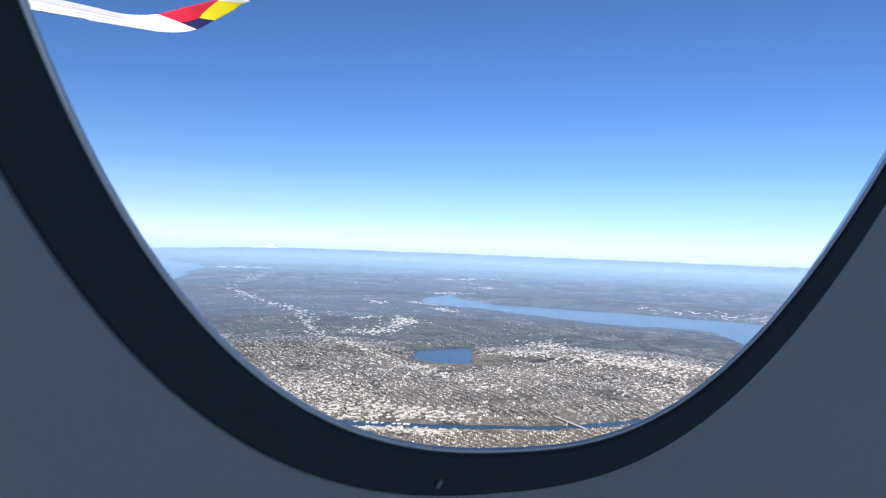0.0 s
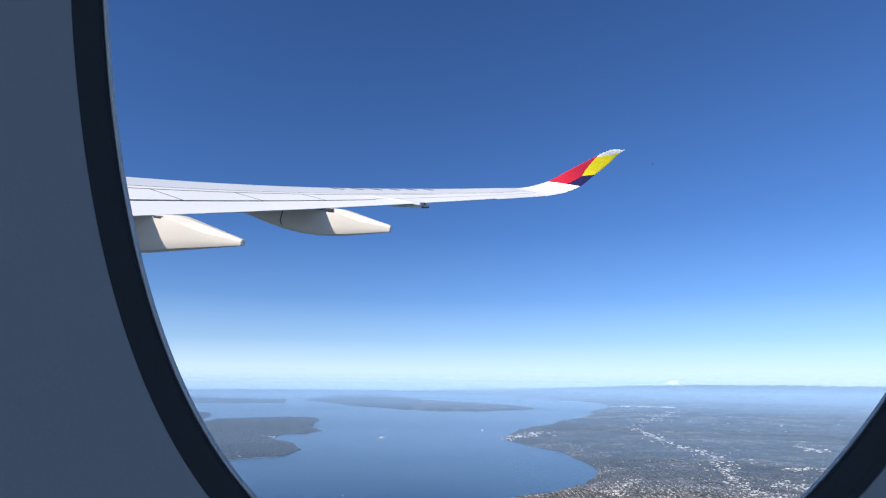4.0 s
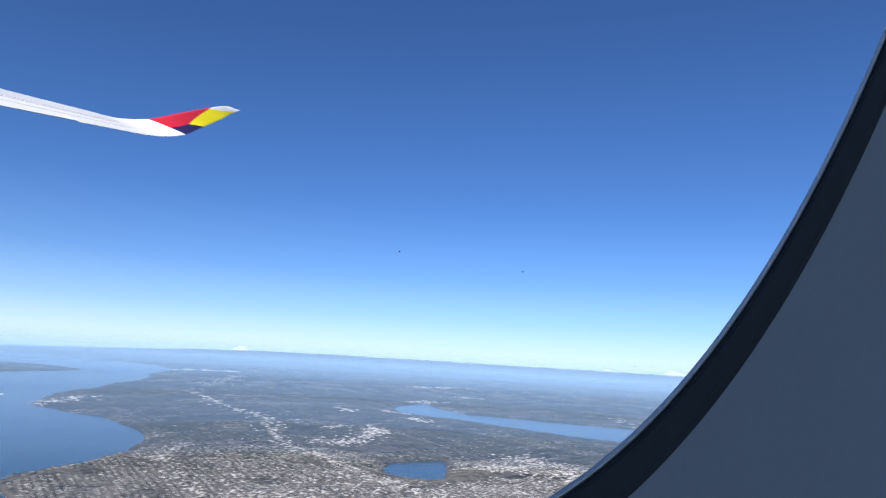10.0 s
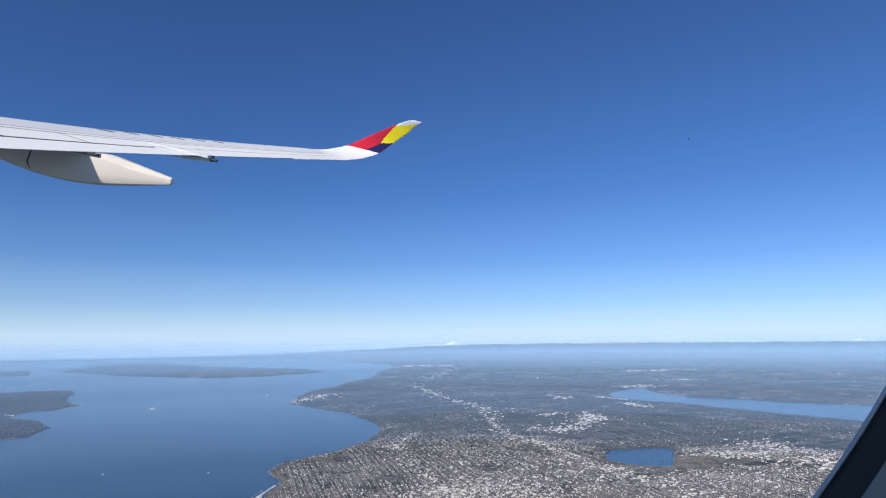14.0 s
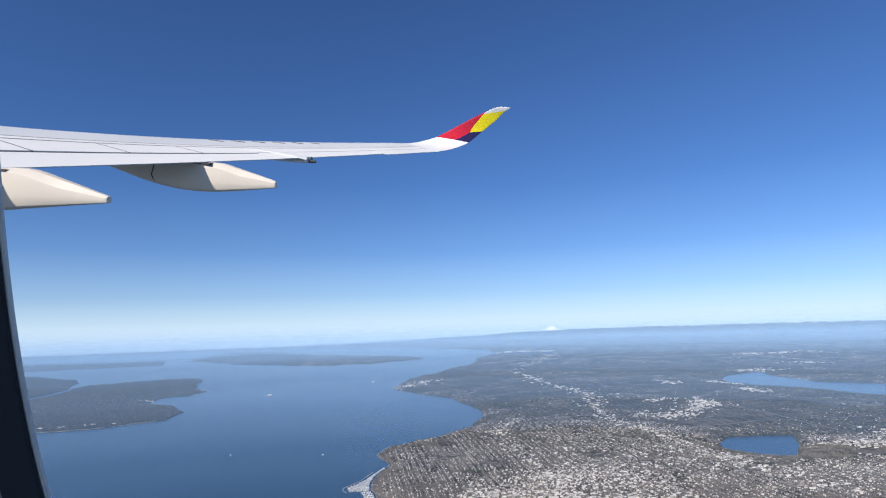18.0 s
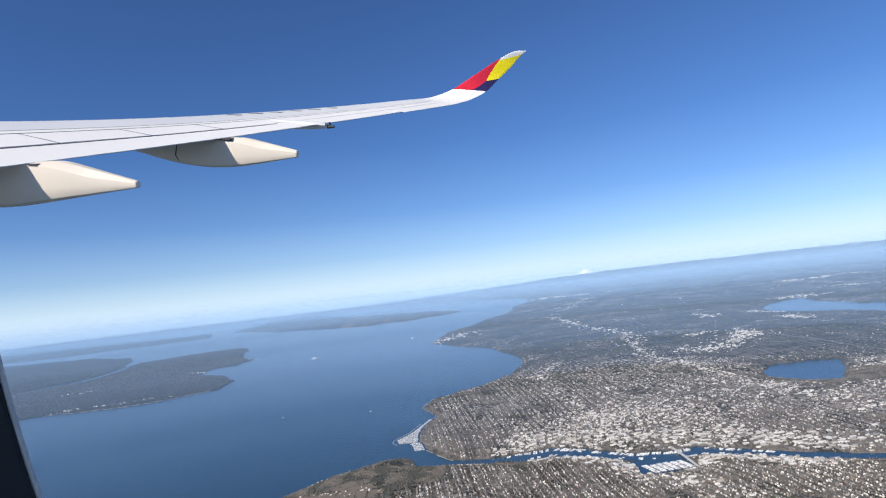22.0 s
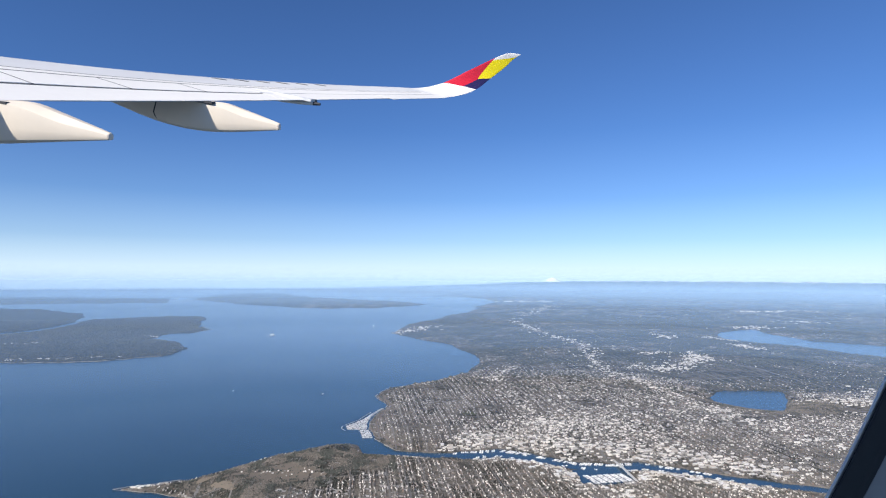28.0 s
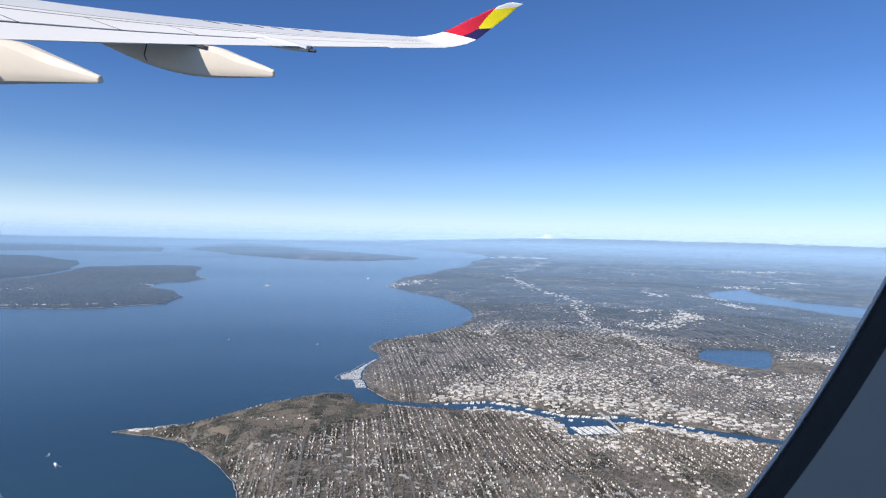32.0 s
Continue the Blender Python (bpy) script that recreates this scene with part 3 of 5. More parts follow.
def slab(name, lo, hi, material, label, category, holes=()):
    """A flat box of the cabin shell in aircraft axes; holes (x0, x1, z0, z1) go through a wall that faces y."""
    cuts_x = sorted({lo[0], hi[0], *(h[0] for h in holes), *(h[1] for h in holes)})
    cuts_z = sorted({lo[2], hi[2], *(h[2] for h in holes), *(h[3] for h in holes)})
    bm = bmesh.new()
    for x0, x1 in zip(cuts_x, cuts_x[1:]):
        for z0, z1 in zip(cuts_z, cuts_z[1:]):
            if any(h[0] <= x0 and x1 <= h[1] and h[2] <= z0 and z1 <= h[3] for h in holes):
                continue
            m = Matrix.Translation(((x0 + x1) / 2, (lo[1] + hi[1]) / 2, (z0 + z1) / 2)) @ Matrix.Diagonal((x1 - x0, hi[1] - lo[1], z1 - z0, 1))
            bmesh.ops.create_cube(bm, size=1.0, matrix=m)
    me = bpy.data.meshes.new(name)
    bm.to_mesh(me)
    bm.free()
    me.materials.append(material)
    ob = new(name, me)
    ob.matrix_basis = CABIN
    return tagged(ob, label, category, kind="structure")


# unseen floor, ceiling and end walls, added to shut daylight out of the cabin
slab("floor", (-1.2, -4.6, -1.16), (1.2, 0.24, -1.1), CARPET, "dark carpeted cabin floor", "floor")
slab("ceiling", (-1.2, -4.6, 1.0), (1.2, 0.24, 1.05), LINING, "pale cabin ceiling lining", "ceiling")
slab("wall_forward", (-1.24, -4.6, -1.16), (-1.2, 0.24, 1.05), LINING, "pale unseen end wall added to close the cabin", "wall")
slab("wall_aft", (1.2, -4.6, -1.16), (1.24, 0.24, 1.05), LINING, "pale unseen end wall added to close the cabin", "wall")
PORT = [(x - 0.13, x + 0.13, -0.10, 0.32) for x in (-0.95, -0.32, 0.32, 0.95)]
slab("wall_port", (-1.24, -4.66, -1.16), (1.24, -4.6, 1.05), LINING, "pale cabin side wall with window openings", "wall", PORT)
# unseen fill lamps added to brighten the side wall, standing in for port daylight
for x0, x1, z0, z1 in PORT:
    ld = bpy.data.lights.new("port_fill", "AREA")
    ld.shape = "RECTANGLE"
    ld.size, ld.size_y = x1 - x0 - 0.02, z1 - z0 - 0.02
    ld.energy = 6.0
    ld.color = (0.52, 0.71, 1.0)
    lo = new("port_fill", ld)
    lo.matrix_world = CABIN @ look(((x0 + x1) / 2, -4.58, (z0 + z1) / 2), ((x0 + x1) / 2, 0, (z0 + z1) / 2))

# ---- the country below ----
K = 1000 / 30.0             # metres of the model to a kilometre
HERE = np.array((-0.90, -4.42))   # the point under the aircraft, in kilometres east and north


def drop(d):
    """How far the earth's curve falls away at d kilometres, in kilometres."""
    return d * d / (2 * 7327.0)


MAINLAND = [(0.6, -4.2), (-0.3, -3.4), (-1.2, -2.2), (-1.51, -1.38), (-1.49, -1.01), (-1.58, -0.75), (-1.79, -0.41), (-2.04, -0.1), (-2.3, 0.08), (-2.64, 0.2),
            (-2.39, 0.29), (-2.15, 0.38), (-1.89, 0.58), (-1.56, 0.92), (-1.06, 1.19), (-0.85, 1.14), (-0.80, 0.88), (-0.6, 0.82), (-0.55, 0.93), (-0.7, 1.28),
            (-0.78, 1.7), (-0.70, 2.2), (-0.5, 2.69), (-0.64, 3.31), (-0.45, 3.8), (0.05, 4.09), (0.81, 4.8), (1.34, 6.03), (1.49, 7.22), (1.21, 9.11)]
MAINLAND += [(0.69, 10.13), (0.15, 11.92), (0.89, 15.02), (2.6, 18.5), (4.45, 22.17), (5.97, 27.88), (8.2, 33), (9, 40), (6, 52), (9, 66), (2, 95), (20, 160), (200, 160), (200, -60), (8, -60), (3, -8)]
KITSAP = [(-20, 5.6), (-10, 6.7), (-7.3, 7.05), (-6.2, 6.98), (-5.5, 7.05), (-5.0, 7.45), (-4.5, 7.8), (-4.42, 8.9), (-4.95, 10.1), (-5.45, 10.5), (-5.9, 10.9), (-5.75, 12.2), (-5.2, 12.65), (-4.95, 13.5), (-5.7, 14.7), (-6.3, 18.2),
          (-7.0, 19.9), (-8.4, 19.7), (-10.0, 17.8), (-9.7, 15.1), (-9.6, 12.9), (-10.4, 12.2), (-13, 11.6), (-20, 11)]
INLAND = [(-30, 10.6), (-16, 11.0), (-11.8, 11.6), (-9.9, 13.6), (-10.0, 16.8), (-11.0, 19), (-12, 22), (-16, 26), (-30, 31)]
BEYOND = [(-60, 36), (-30, 34), (-20, 31), (-12, 33), (-14, 40), (-30, 47), (-90, 66), (-90, 40)]
WHIDBEY = [(3.41, 29.29), (0.13, 25.5), (-2.45, 25), (-6.5, 29), (-12, 38), (-14, 60), (-9, 60), (-4, 42), (2.1, 34.3)]
GREEN_LAKE = [(3.72, 2.70), (3.86, 2.78), (4.02, 2.98), (4.22, 3.14), (4.36, 3.02), (4.58, 3.05), (4.95, 2.95), (4.80, 2.68), (4.57, 2.39), (4.38, 2.18), (4.21, 1.93), (4.02, 1.84), (3.84, 1.87), (3.70, 2.06), (3.62, 2.22), (3.56, 2.40), (3.68, 2.50)]
BIG_LAKE = [(8.46, 9.22), (9.6, 11.2), (11.48, 12.34), (10.9, 11.0), (10.4, 9.0), (11.6, 7.2), (13.2, 5.2), (14.2, 3.0), (14.3, 0.8), (13.6, -0.5), (12.4, -1.8), (12.2, -3), (12.5, -6), (10, -9),
            (8.2, -6.7), (8.6, -3.3), (8.7, -2.0), (7.4, -1.2), (7.6, -0.2), (8.9, -0.5), (9.6, 0.1), (10.3, 1.4), (11.4, 2.4), (10.2, 3.9), (9.6, 5.3), (9.5, 6.3), (8.95, 8.35)]
BAY = [(0.86, 0.16), (0.87, 0.02), (0.85, -0.12), (0.98, -0.17), (1.24, -0.13), (1.29, 0.12)]
CANAL = [(-0.75, 0.87), (-0.49, 0.80), (-0.22, 0.71), (0.07, 0.68), (0.38, 0.70), (0.58, 0.57), (0.75, 0.43), (0.93, 0.28), (1.25, 0.19), (1.47, 0.20), (1.73, 0.03), (1.99, -0.18), (2.27, -0.35), (3.0, -0.8), (3.7, -1.0), (4.5, -1.2), (6.2, -1.1), (7.5, -0.9)]
CANAL_W = [0.06, 0.05, 0.05, 0.10, 0.11, 0.085, 0.08, 0.085, 0.095, 0.07, 0.06, 0.055, 0.05, 0.045, 0.045, 0.06, 0.06]


def seg_dist(p, a, b):
    a, b = np.array(a), np.array(b)
    ab = b - a
    t = np.clip(((p - a) @ ab) / (ab @ ab), 0, 1)
    q = p - (a + t[:, None] * ab)
    return np.sqrt((q * q).sum(1))


def poly_sd(p, poly):
    """Signed distance to an outline, positive inside."""
    d = np.full(len(p), 1e9)
    inside = np.zeros(len(p), bool)
    n = len(poly)
    for i in range(n):
        a, b = poly[i], poly[(i + 1) % n]
        d = np.minimum(d, seg_dist(p, a, b))
        if a[1] != b[1]:
            cross = (a[1] > p[:, 1]) != (b[1] > p[:, 1])
            inside ^= cross & (p[:, 0] < (b[0] - a[0]) * (p[:, 1] - a[1]) / (b[1] - a[1]) + a[0])
    return np.where(inside, d, -d)


def waves(p, scale, seed, octaves=4):
    """Smooth uneven values of about -1 to 1 over the plan."""
    rng = np.random.RandomState(seed)
    out = np.zeros(len(p))
    amp, tot = 1.0, 0.0
    for _ in range(octaves):
        for _ in range(3):
            a = rng.uniform(0, 2 * math.pi)
            k = 2 * math.pi / scale * rng.uniform(0.7, 1.4)
            out += amp * np.sin(k * (p[:, 0] * math.cos(a) + p[:, 1] * math.sin(a)) + rng.uniform(0, 6.28) + 0.9 * np.sin(k * 0.53 * (p[:, 1] * math.cos(a) - p[:, 0] * math.sin(a)) + rng.uniform(0, 6.28)))
        tot += amp * 1.6
        amp *= 0.55
        scale *= 0.47
    return out / tot


def land_sd(p):
    """Kilometres from the shore, positive on land."""
    far = np.hypot(p[:, 0], p[:, 1])
    amp = np.clip(0.008 + 0.004 * far, 0, 0.25)[:, None]
    q = p + amp * np.stack([waves(p, 0.9, 3), waves(p, 0.9, 4)], 1) + 2.0 * amp * np.stack([waves(p, 5.0, 5, 2), waves(p, 5.0, 6, 2)], 1) * np.clip((far - 6) / 10, 0, 1)[:, None]
    s = np.maximum(np.maximum(poly_sd(q, MAINLAND), poly_sd(q, KITSAP)), poly_sd(q, WHIDBEY))
    s = np.maximum(np.maximum(s, poly_sd(q, INLAND)), poly_sd(q, BEYOND))
    for lake in (GREEN_LAKE, BIG_LAKE, BAY):
        s = np.minimum(s, -poly_sd(q, lake))
    for (a, b), w in zip(zip(CANAL, CANAL[1:]), CANAL_W):
        s = np.minimum(s, seg_dist(q, a, b) - w)
    return s


def smooth(x):
    x = np.clip(x, 0, 1)
    return x * x * (3 - 2 * x)


PARK = [(-1.74, -0.38), (-2.05, 0.02), (-2.22, 0.16), (-1.9, 0.5), (-1.5, 0.88), (-1.0, 1.12), (-0.84, 0.85), (-0.62, 0.72), (-0.60, 0.15), (-1.1, -0.22), (-1.5, -0.45)]


WOODLAND = [(3.38, 2.45), (3.34, 1.85), (3.72, 1.36), (4.4, 1.34), (4.82, 1.75), (4.62, 2.4)]


def ground_z(p, s=None):
    """Height of the land in kilometres above the sea."""
    s = land_sd(p) if s is None else s
    hill = 0.5 + 0.5 * waves(p, 3.2, 11, 3)
    z = -0.03 + 0.036 * smooth((s + 0.02) / 0.05)
    low = 1 - 0.5 * smooth((np.hypot(p[:, 0], p[:, 1]) - 6) / 5)
    low = np.where(p[:, 0] < -3.6, 0.35, low)
    z = z + low * smooth((s - 0.02) / 0.30) * (0.015 + 0.075 * hill) + smooth(s / 2.0) * 0.05
    return z


def place(p, z):
    """Model position of plan points (kilometres) at z kilometres above the sea."""
    r = p - HERE
    d = np.hypot(r[:, 0], r[:, 1])
    return np.stack([r[:, 0] * K, r[:, 1] * K, (z - drop(d)) * K], 1)


def polar_sheet(rings, azimuths):
    """Plan points of a fan round the aircraft and its quads."""
    az = np.radians(azimuths)
    d, a = np.meshgrid(rings, az, indexing="ij")
    p = np.stack([HERE[0] + d * np.sin(a), HERE[1] + d * np.cos(a)], 2).reshape(-1, 2)
    n, m = len(rings), len(azimuths)
    i, j = np.meshgrid(np.arange(n - 1), np.arange(m), indexing="ij")
    k = (j + 1) % m
    quads = np.stack([i * m + j, (i + 1) * m + j, (i + 1) * m + k, i * m + k], 2).reshape(-1, 4)
    return p, quads


rings = [0.001, 0.6, 1.3, 1.9]
while rings[-1] < 147:
    d = rings[-1]
    rings.append(d + min(0.022 * d, max(0.010, d * d * 0.0013 / 1.57)))
rings[-1] = 147.0
azimuths = np.concatenate([np.linspace(-48, 92, 900, endpoint=False), np.linspace(92, 312, 70, endpoint=False)])
P, quads = polar_sheet(np.array(rings), azimuths)
S = land_sd(P)
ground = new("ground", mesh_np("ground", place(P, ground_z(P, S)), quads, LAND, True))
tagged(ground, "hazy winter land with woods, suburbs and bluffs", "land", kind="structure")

wr = np.concatenate([[0.001], np.geomspace(1.0, 147.0, 90)])
P2, q2 = polar_sheet(wr, np.linspace(-180, 180, 240, endpoint=False))
water = new("water", mesh_np("water", place(P2, np.zeros(len(P2))), q2, WATER, True))
tagged(water, "deep blue sound and lake water, faintly rippled", "water", kind="structure")

# -- mountains on the horizon --


def ridged(p, scale, seed):
    return 1 - np.abs(waves(p, scale, seed, 4)) * 1.6


def mountain_z(p):
    r = p - HERE
    d = np.hypot(r[:, 0], r[:, 1])
    az = np.degrees(np.arctan2(r[:, 0], r[:, 1]))
    body = smooth((d - 45) / 40) * (0.10 + 0.90 * smooth((az + 8) / 34))
    z = body * (1.15 + 0.50 * ridged(p, 16, 21) + 0.20 * ridged(p, 5, 22)) - 0.15
    for x, y, top, wide in ((43.9, 124.3, 3.25, 4), (49, 57.5, 1.85, 3), (54, 60, 1.8, 3), (92, 51, 2.7, 5), (97, 55, 2.4, 4), (70, 60, 2.1, 3), (86, 60, 2.3, 4), (80, 34, 2.1, 4), (72, 27, 1.9, 3), (60, 92, 2.15, 3)):
        q = np.hypot(p[:, 0] - x, p[:, 1] - y)
        z = np.maximum(z, top - (top - 0.45) * (q / (1.25 * wide)) ** 0.8 + 0.10 * waves(p, 3.0, 23, 3))
    return z


def mountain_material():
    m, t, b = mat("hazy_mountains", 0.95, 0, 0.1)
    g = t.nodes.new("ShaderNodeNewGeometry")
    c = coords(t)
    sep = t.nodes.new("ShaderNodeSeparateXYZ")
    t.links.new(c, sep.inputs[0])
    n = noise_tex(t, c, 0.02, 6, 0.65)
    sq = t.nodes.new("ShaderNodeVectorMath")
    sq.operation = "DOT_PRODUCT"
    t.links.new(c, sq.inputs[0])
    t.links.new(c, sq.inputs[1])
    up = nd(t, "ShaderNodeMath")
    up.operation = "MULTIPLY_ADD"
    t.links.new(sq.outputs["Value"], up.inputs[0])
    up.inputs[1].default_value = 1 / (2 * 7327.0 * K)
    t.links.new(sep.outputs[2], up.inputs[2])
    add = nd(t, "ShaderNodeMath")
    add.operation = "MULTIPLY_ADD"
    t.links.new(n, add.inputs[0])
    add.inputs[1].default_value = 26.0
    t.links.new(up.outputs[0], add.inputs[2])
    snow = nd(t, "ShaderNodeMapRange", **{"From Min": 60.0, "From Max": 74.0})
    t.links.new(add.outputs[0], snow.inputs[0])
    rock = ramp(t, n, [(0.35, (0.055, 0.072, 0.085)), (0.65, (0.115, 0.13, 0.145))])
    t.links.new(mixc(t, snow.outputs[0], rock, (0.85, 0.87, 0.90)), b.inputs["Base Color"])
    return m


MP, mq = polar_sheet(np.concatenate([np.linspace(48, 90, 50), np.linspace(91, 143, 50)]), np.linspace(-30, 118, 620))
mq = mq[(mq[:, 3] - mq[:, 0]) > 0]
mountains = new("backdrop", mesh_np("backdrop", place(MP, mountain_z(MP)), mq, mountain_material(), True))
tagged(mountains, "hazy blue mountain range with snowy peaks", "mountains", kind="structure")

# -- haze: thin leaning sheets added all round, coloured to stand in for hazy air, thickest low down --


def haze_sheet_material(density, colour):
    m = bpy.data.materials.new("haze_sheet")
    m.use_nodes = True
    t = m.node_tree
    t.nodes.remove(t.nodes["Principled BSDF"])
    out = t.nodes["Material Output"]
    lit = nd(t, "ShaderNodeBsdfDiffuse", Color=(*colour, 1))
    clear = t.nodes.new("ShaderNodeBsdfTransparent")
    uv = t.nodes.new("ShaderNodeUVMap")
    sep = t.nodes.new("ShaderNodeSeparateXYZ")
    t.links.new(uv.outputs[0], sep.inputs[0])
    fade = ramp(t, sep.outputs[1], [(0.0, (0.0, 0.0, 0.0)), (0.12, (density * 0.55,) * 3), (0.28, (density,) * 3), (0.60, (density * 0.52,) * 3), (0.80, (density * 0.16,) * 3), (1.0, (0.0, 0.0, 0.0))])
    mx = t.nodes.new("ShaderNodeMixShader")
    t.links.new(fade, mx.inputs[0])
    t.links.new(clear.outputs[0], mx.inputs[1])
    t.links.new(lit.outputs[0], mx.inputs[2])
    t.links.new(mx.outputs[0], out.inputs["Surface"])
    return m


NEAR_SHEET, FAR_SHEET = np.array((0.28, 0.42, 0.65)), np.array((0.345, 0.525, 0.735))
# rings centred under the eye; lean and fade shaped to fit its view
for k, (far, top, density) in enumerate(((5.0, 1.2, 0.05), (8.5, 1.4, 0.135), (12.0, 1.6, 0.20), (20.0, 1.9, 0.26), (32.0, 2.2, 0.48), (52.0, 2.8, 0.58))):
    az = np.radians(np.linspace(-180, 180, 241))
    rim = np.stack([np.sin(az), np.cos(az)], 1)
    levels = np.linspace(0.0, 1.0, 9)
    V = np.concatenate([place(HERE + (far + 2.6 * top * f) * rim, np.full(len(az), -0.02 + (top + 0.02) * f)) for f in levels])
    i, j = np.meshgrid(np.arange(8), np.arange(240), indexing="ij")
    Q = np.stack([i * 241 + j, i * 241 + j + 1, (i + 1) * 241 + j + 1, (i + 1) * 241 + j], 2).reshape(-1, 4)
    me = mesh_np("haze", V, Q[:, ::-1], haze_sheet_material(density, NEAR_SHEET + (FAR_SHEET - NEAR_SHEET) * k / 5), True)
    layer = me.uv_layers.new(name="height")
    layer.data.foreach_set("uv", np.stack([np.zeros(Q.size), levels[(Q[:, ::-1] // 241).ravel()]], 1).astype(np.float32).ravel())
    tagged(new("haze", me), "leaning part-clear blue sheet standing in for haze over land and water", "haze", kind="structure")

# -- streets, beaches and open ground, draped on the land --


def ribbon(points, width, lift, step=0.05, uneven=False):
    """Plan points and quads of a band that follows the ground."""
    pts = []
    for a, b in zip(points, points[1:]):
        a, b = np.array(a, float), np.array(b, float)
        n = max(1, int(np.hypot(*(b - a)) / step))
        pts.extend(a + (b - a) * i / n for i in range(n))
    pts.append(np.array(points[-1], float))
    pts = np.array(pts)
    t = np.gradient(pts, axis=0)
    t /= np.maximum(np.hypot(t[:, 0], t[:, 1]), 1e-9)[:, None]
    side = np.stack([-t[:, 1], t[:, 0]], 1) * width / 2
    if uneven:
        side = side * (0.55 + 0.45 * waves(pts, 0.22, 51, 3))[:, None].clip(0.12, 1.2)
    p = np.stack([pts - side, pts + side], 1).reshape(-1, 2)
    i = np.arange(len(pts) - 1)
    q = np.stack([2 * i, 2 * i + 2, 2 * i + 3, 2 * i + 1], 1)
    return p, q, lift


def bands(name, ribbons, material, label, category, dry=True, flat=None):
    V, Q, n = [], [], 0
    for p, q, lift in ribbons:
        s = land_sd(p)
        z = ground_z(p, s) + lift if flat is None else np.full(len(p), flat)
        if dry:
            q = q[(s[q] > 0.015).all(1)]
        V.append(place(p, z))
        Q.append(q + n)
        n += len(p)
    ob = new(name, mesh_np(name, np.concatenate(V), np.concatenate(Q), material))
    return tagged(ob, label, category, kind="structure")


lines = []
for i in range(64):
    x = -2.0 + i * 0.135
    lines.append(ribbon([(x, -2.2), (x, 6.2)], 0.013 if i % 6 else 0.026, 0.0022))
for i in range(22):
    y = -1.9 + i * 0.37
    lines.append(ribbon([(-2.0, y), (7.0, y)], 0.013 if i % 3 else 0.022, 0.0018))
lines.append(ribbon([(5.6, -3.0), (5.5, 0.0), (5.6, 3.5), (5.0, 8.0), (5.6, 13.0)], 0.05, 0.0030))
bands("road", lines, ASPHALT, "pale grey street grid between the houses", "streets")
bands("rail_yard", [ribbon([(0.30, 0.20), (0.55, 0.10), (0.70, -0.06), (0.83, -0.31), (0.93, -0.57), (0.94, -0.9), (0.95, -1.9)], 0.055, 0.0035), ribbon([(0.86, -0.38), (1.0, -0.24), (1.3, -0.2)], 0.03, 0.0038), ribbon([(-0.36, 0.86), (-0.50, 1.02), (-0.60, 1.3), (-0.68, 1.72), (-0.60, 2.2), (-0.44, 2.62), (-0.52, 3.2), (-0.36, 3.72), (0.08, 4.0)], 0.035, 0.0036)], painted("rusty_ballast", (0.17, 0.14, 0.12), 0.95, 2.0, 0.3, bump_by=0.0), "brown railway yard between warehouses", "railway")
def to_shore(points, step, inland=0.004):
    """Close points along a line, each moved to the water's edge."""
    pts = ribbon(points, 0.0, 0.0, step)[0][::2]
    h = 0.004
    for _ in range(5):
        s = land_sd(pts)
        gx = (land_sd(pts + (h, 0)) - s) / h
        gy = (land_sd(pts + (0, h)) - s) / h
        g2 = np.maximum(gx * gx + gy * gy, 0.3)
        pts = pts - 0.8 * np.clip(s - inland, -0.06, 0.06)[:, None] * np.stack([gx, gy], 1) / g2[:, None]
    return [tuple(q) for q in pts]


shore = [ribbon(to_shore(p, max(st, 0.02)), w, 0.0, st, True) for p, w, st in (
    ([(-2.66, 0.2), (-2.45, 0.13), (-2.3, 0.075), (-2.17, 0.0)], 0.014, 0.01), ([(-2.64, 0.21), (-2.39, 0.28), (-2.2, 0.35)], 0.020, 0.01),
    ([(-2.1, -0.06), (-1.95, -0.22), (-1.79, -0.42), (-1.6, -0.72), (-1.5, -1.0)], 0.010, 0.01), ([(-0.71, 1.30), (-0.60, 1.05), (-0.48, 0.88)], 0.024, 0.01),
    ([(-0.66, 2.50), (-0.60, 2.74), (-0.63, 3.28), (-0.47, 3.75), (0.0, 4.06)], 0.013, 0.01), ([(-7.4, 7.06), (-6.3, 6.98), (-5.5, 7.05), (-5.0, 7.42), (-4.6, 7.72)], 0.075, 0.03),
    ([(-5.25, 12.62), (-4.97, 13.5), (-5.6, 14.5)], 0.05, 0.03), ([(0.2, 11.7), (0.16, 11.95), (0.4, 12.9)], 0.07, 0.03))]
bands("beach", shore, SAND, "pale sand and shingle along the shore", "beach", dry=False, flat=0.0062)


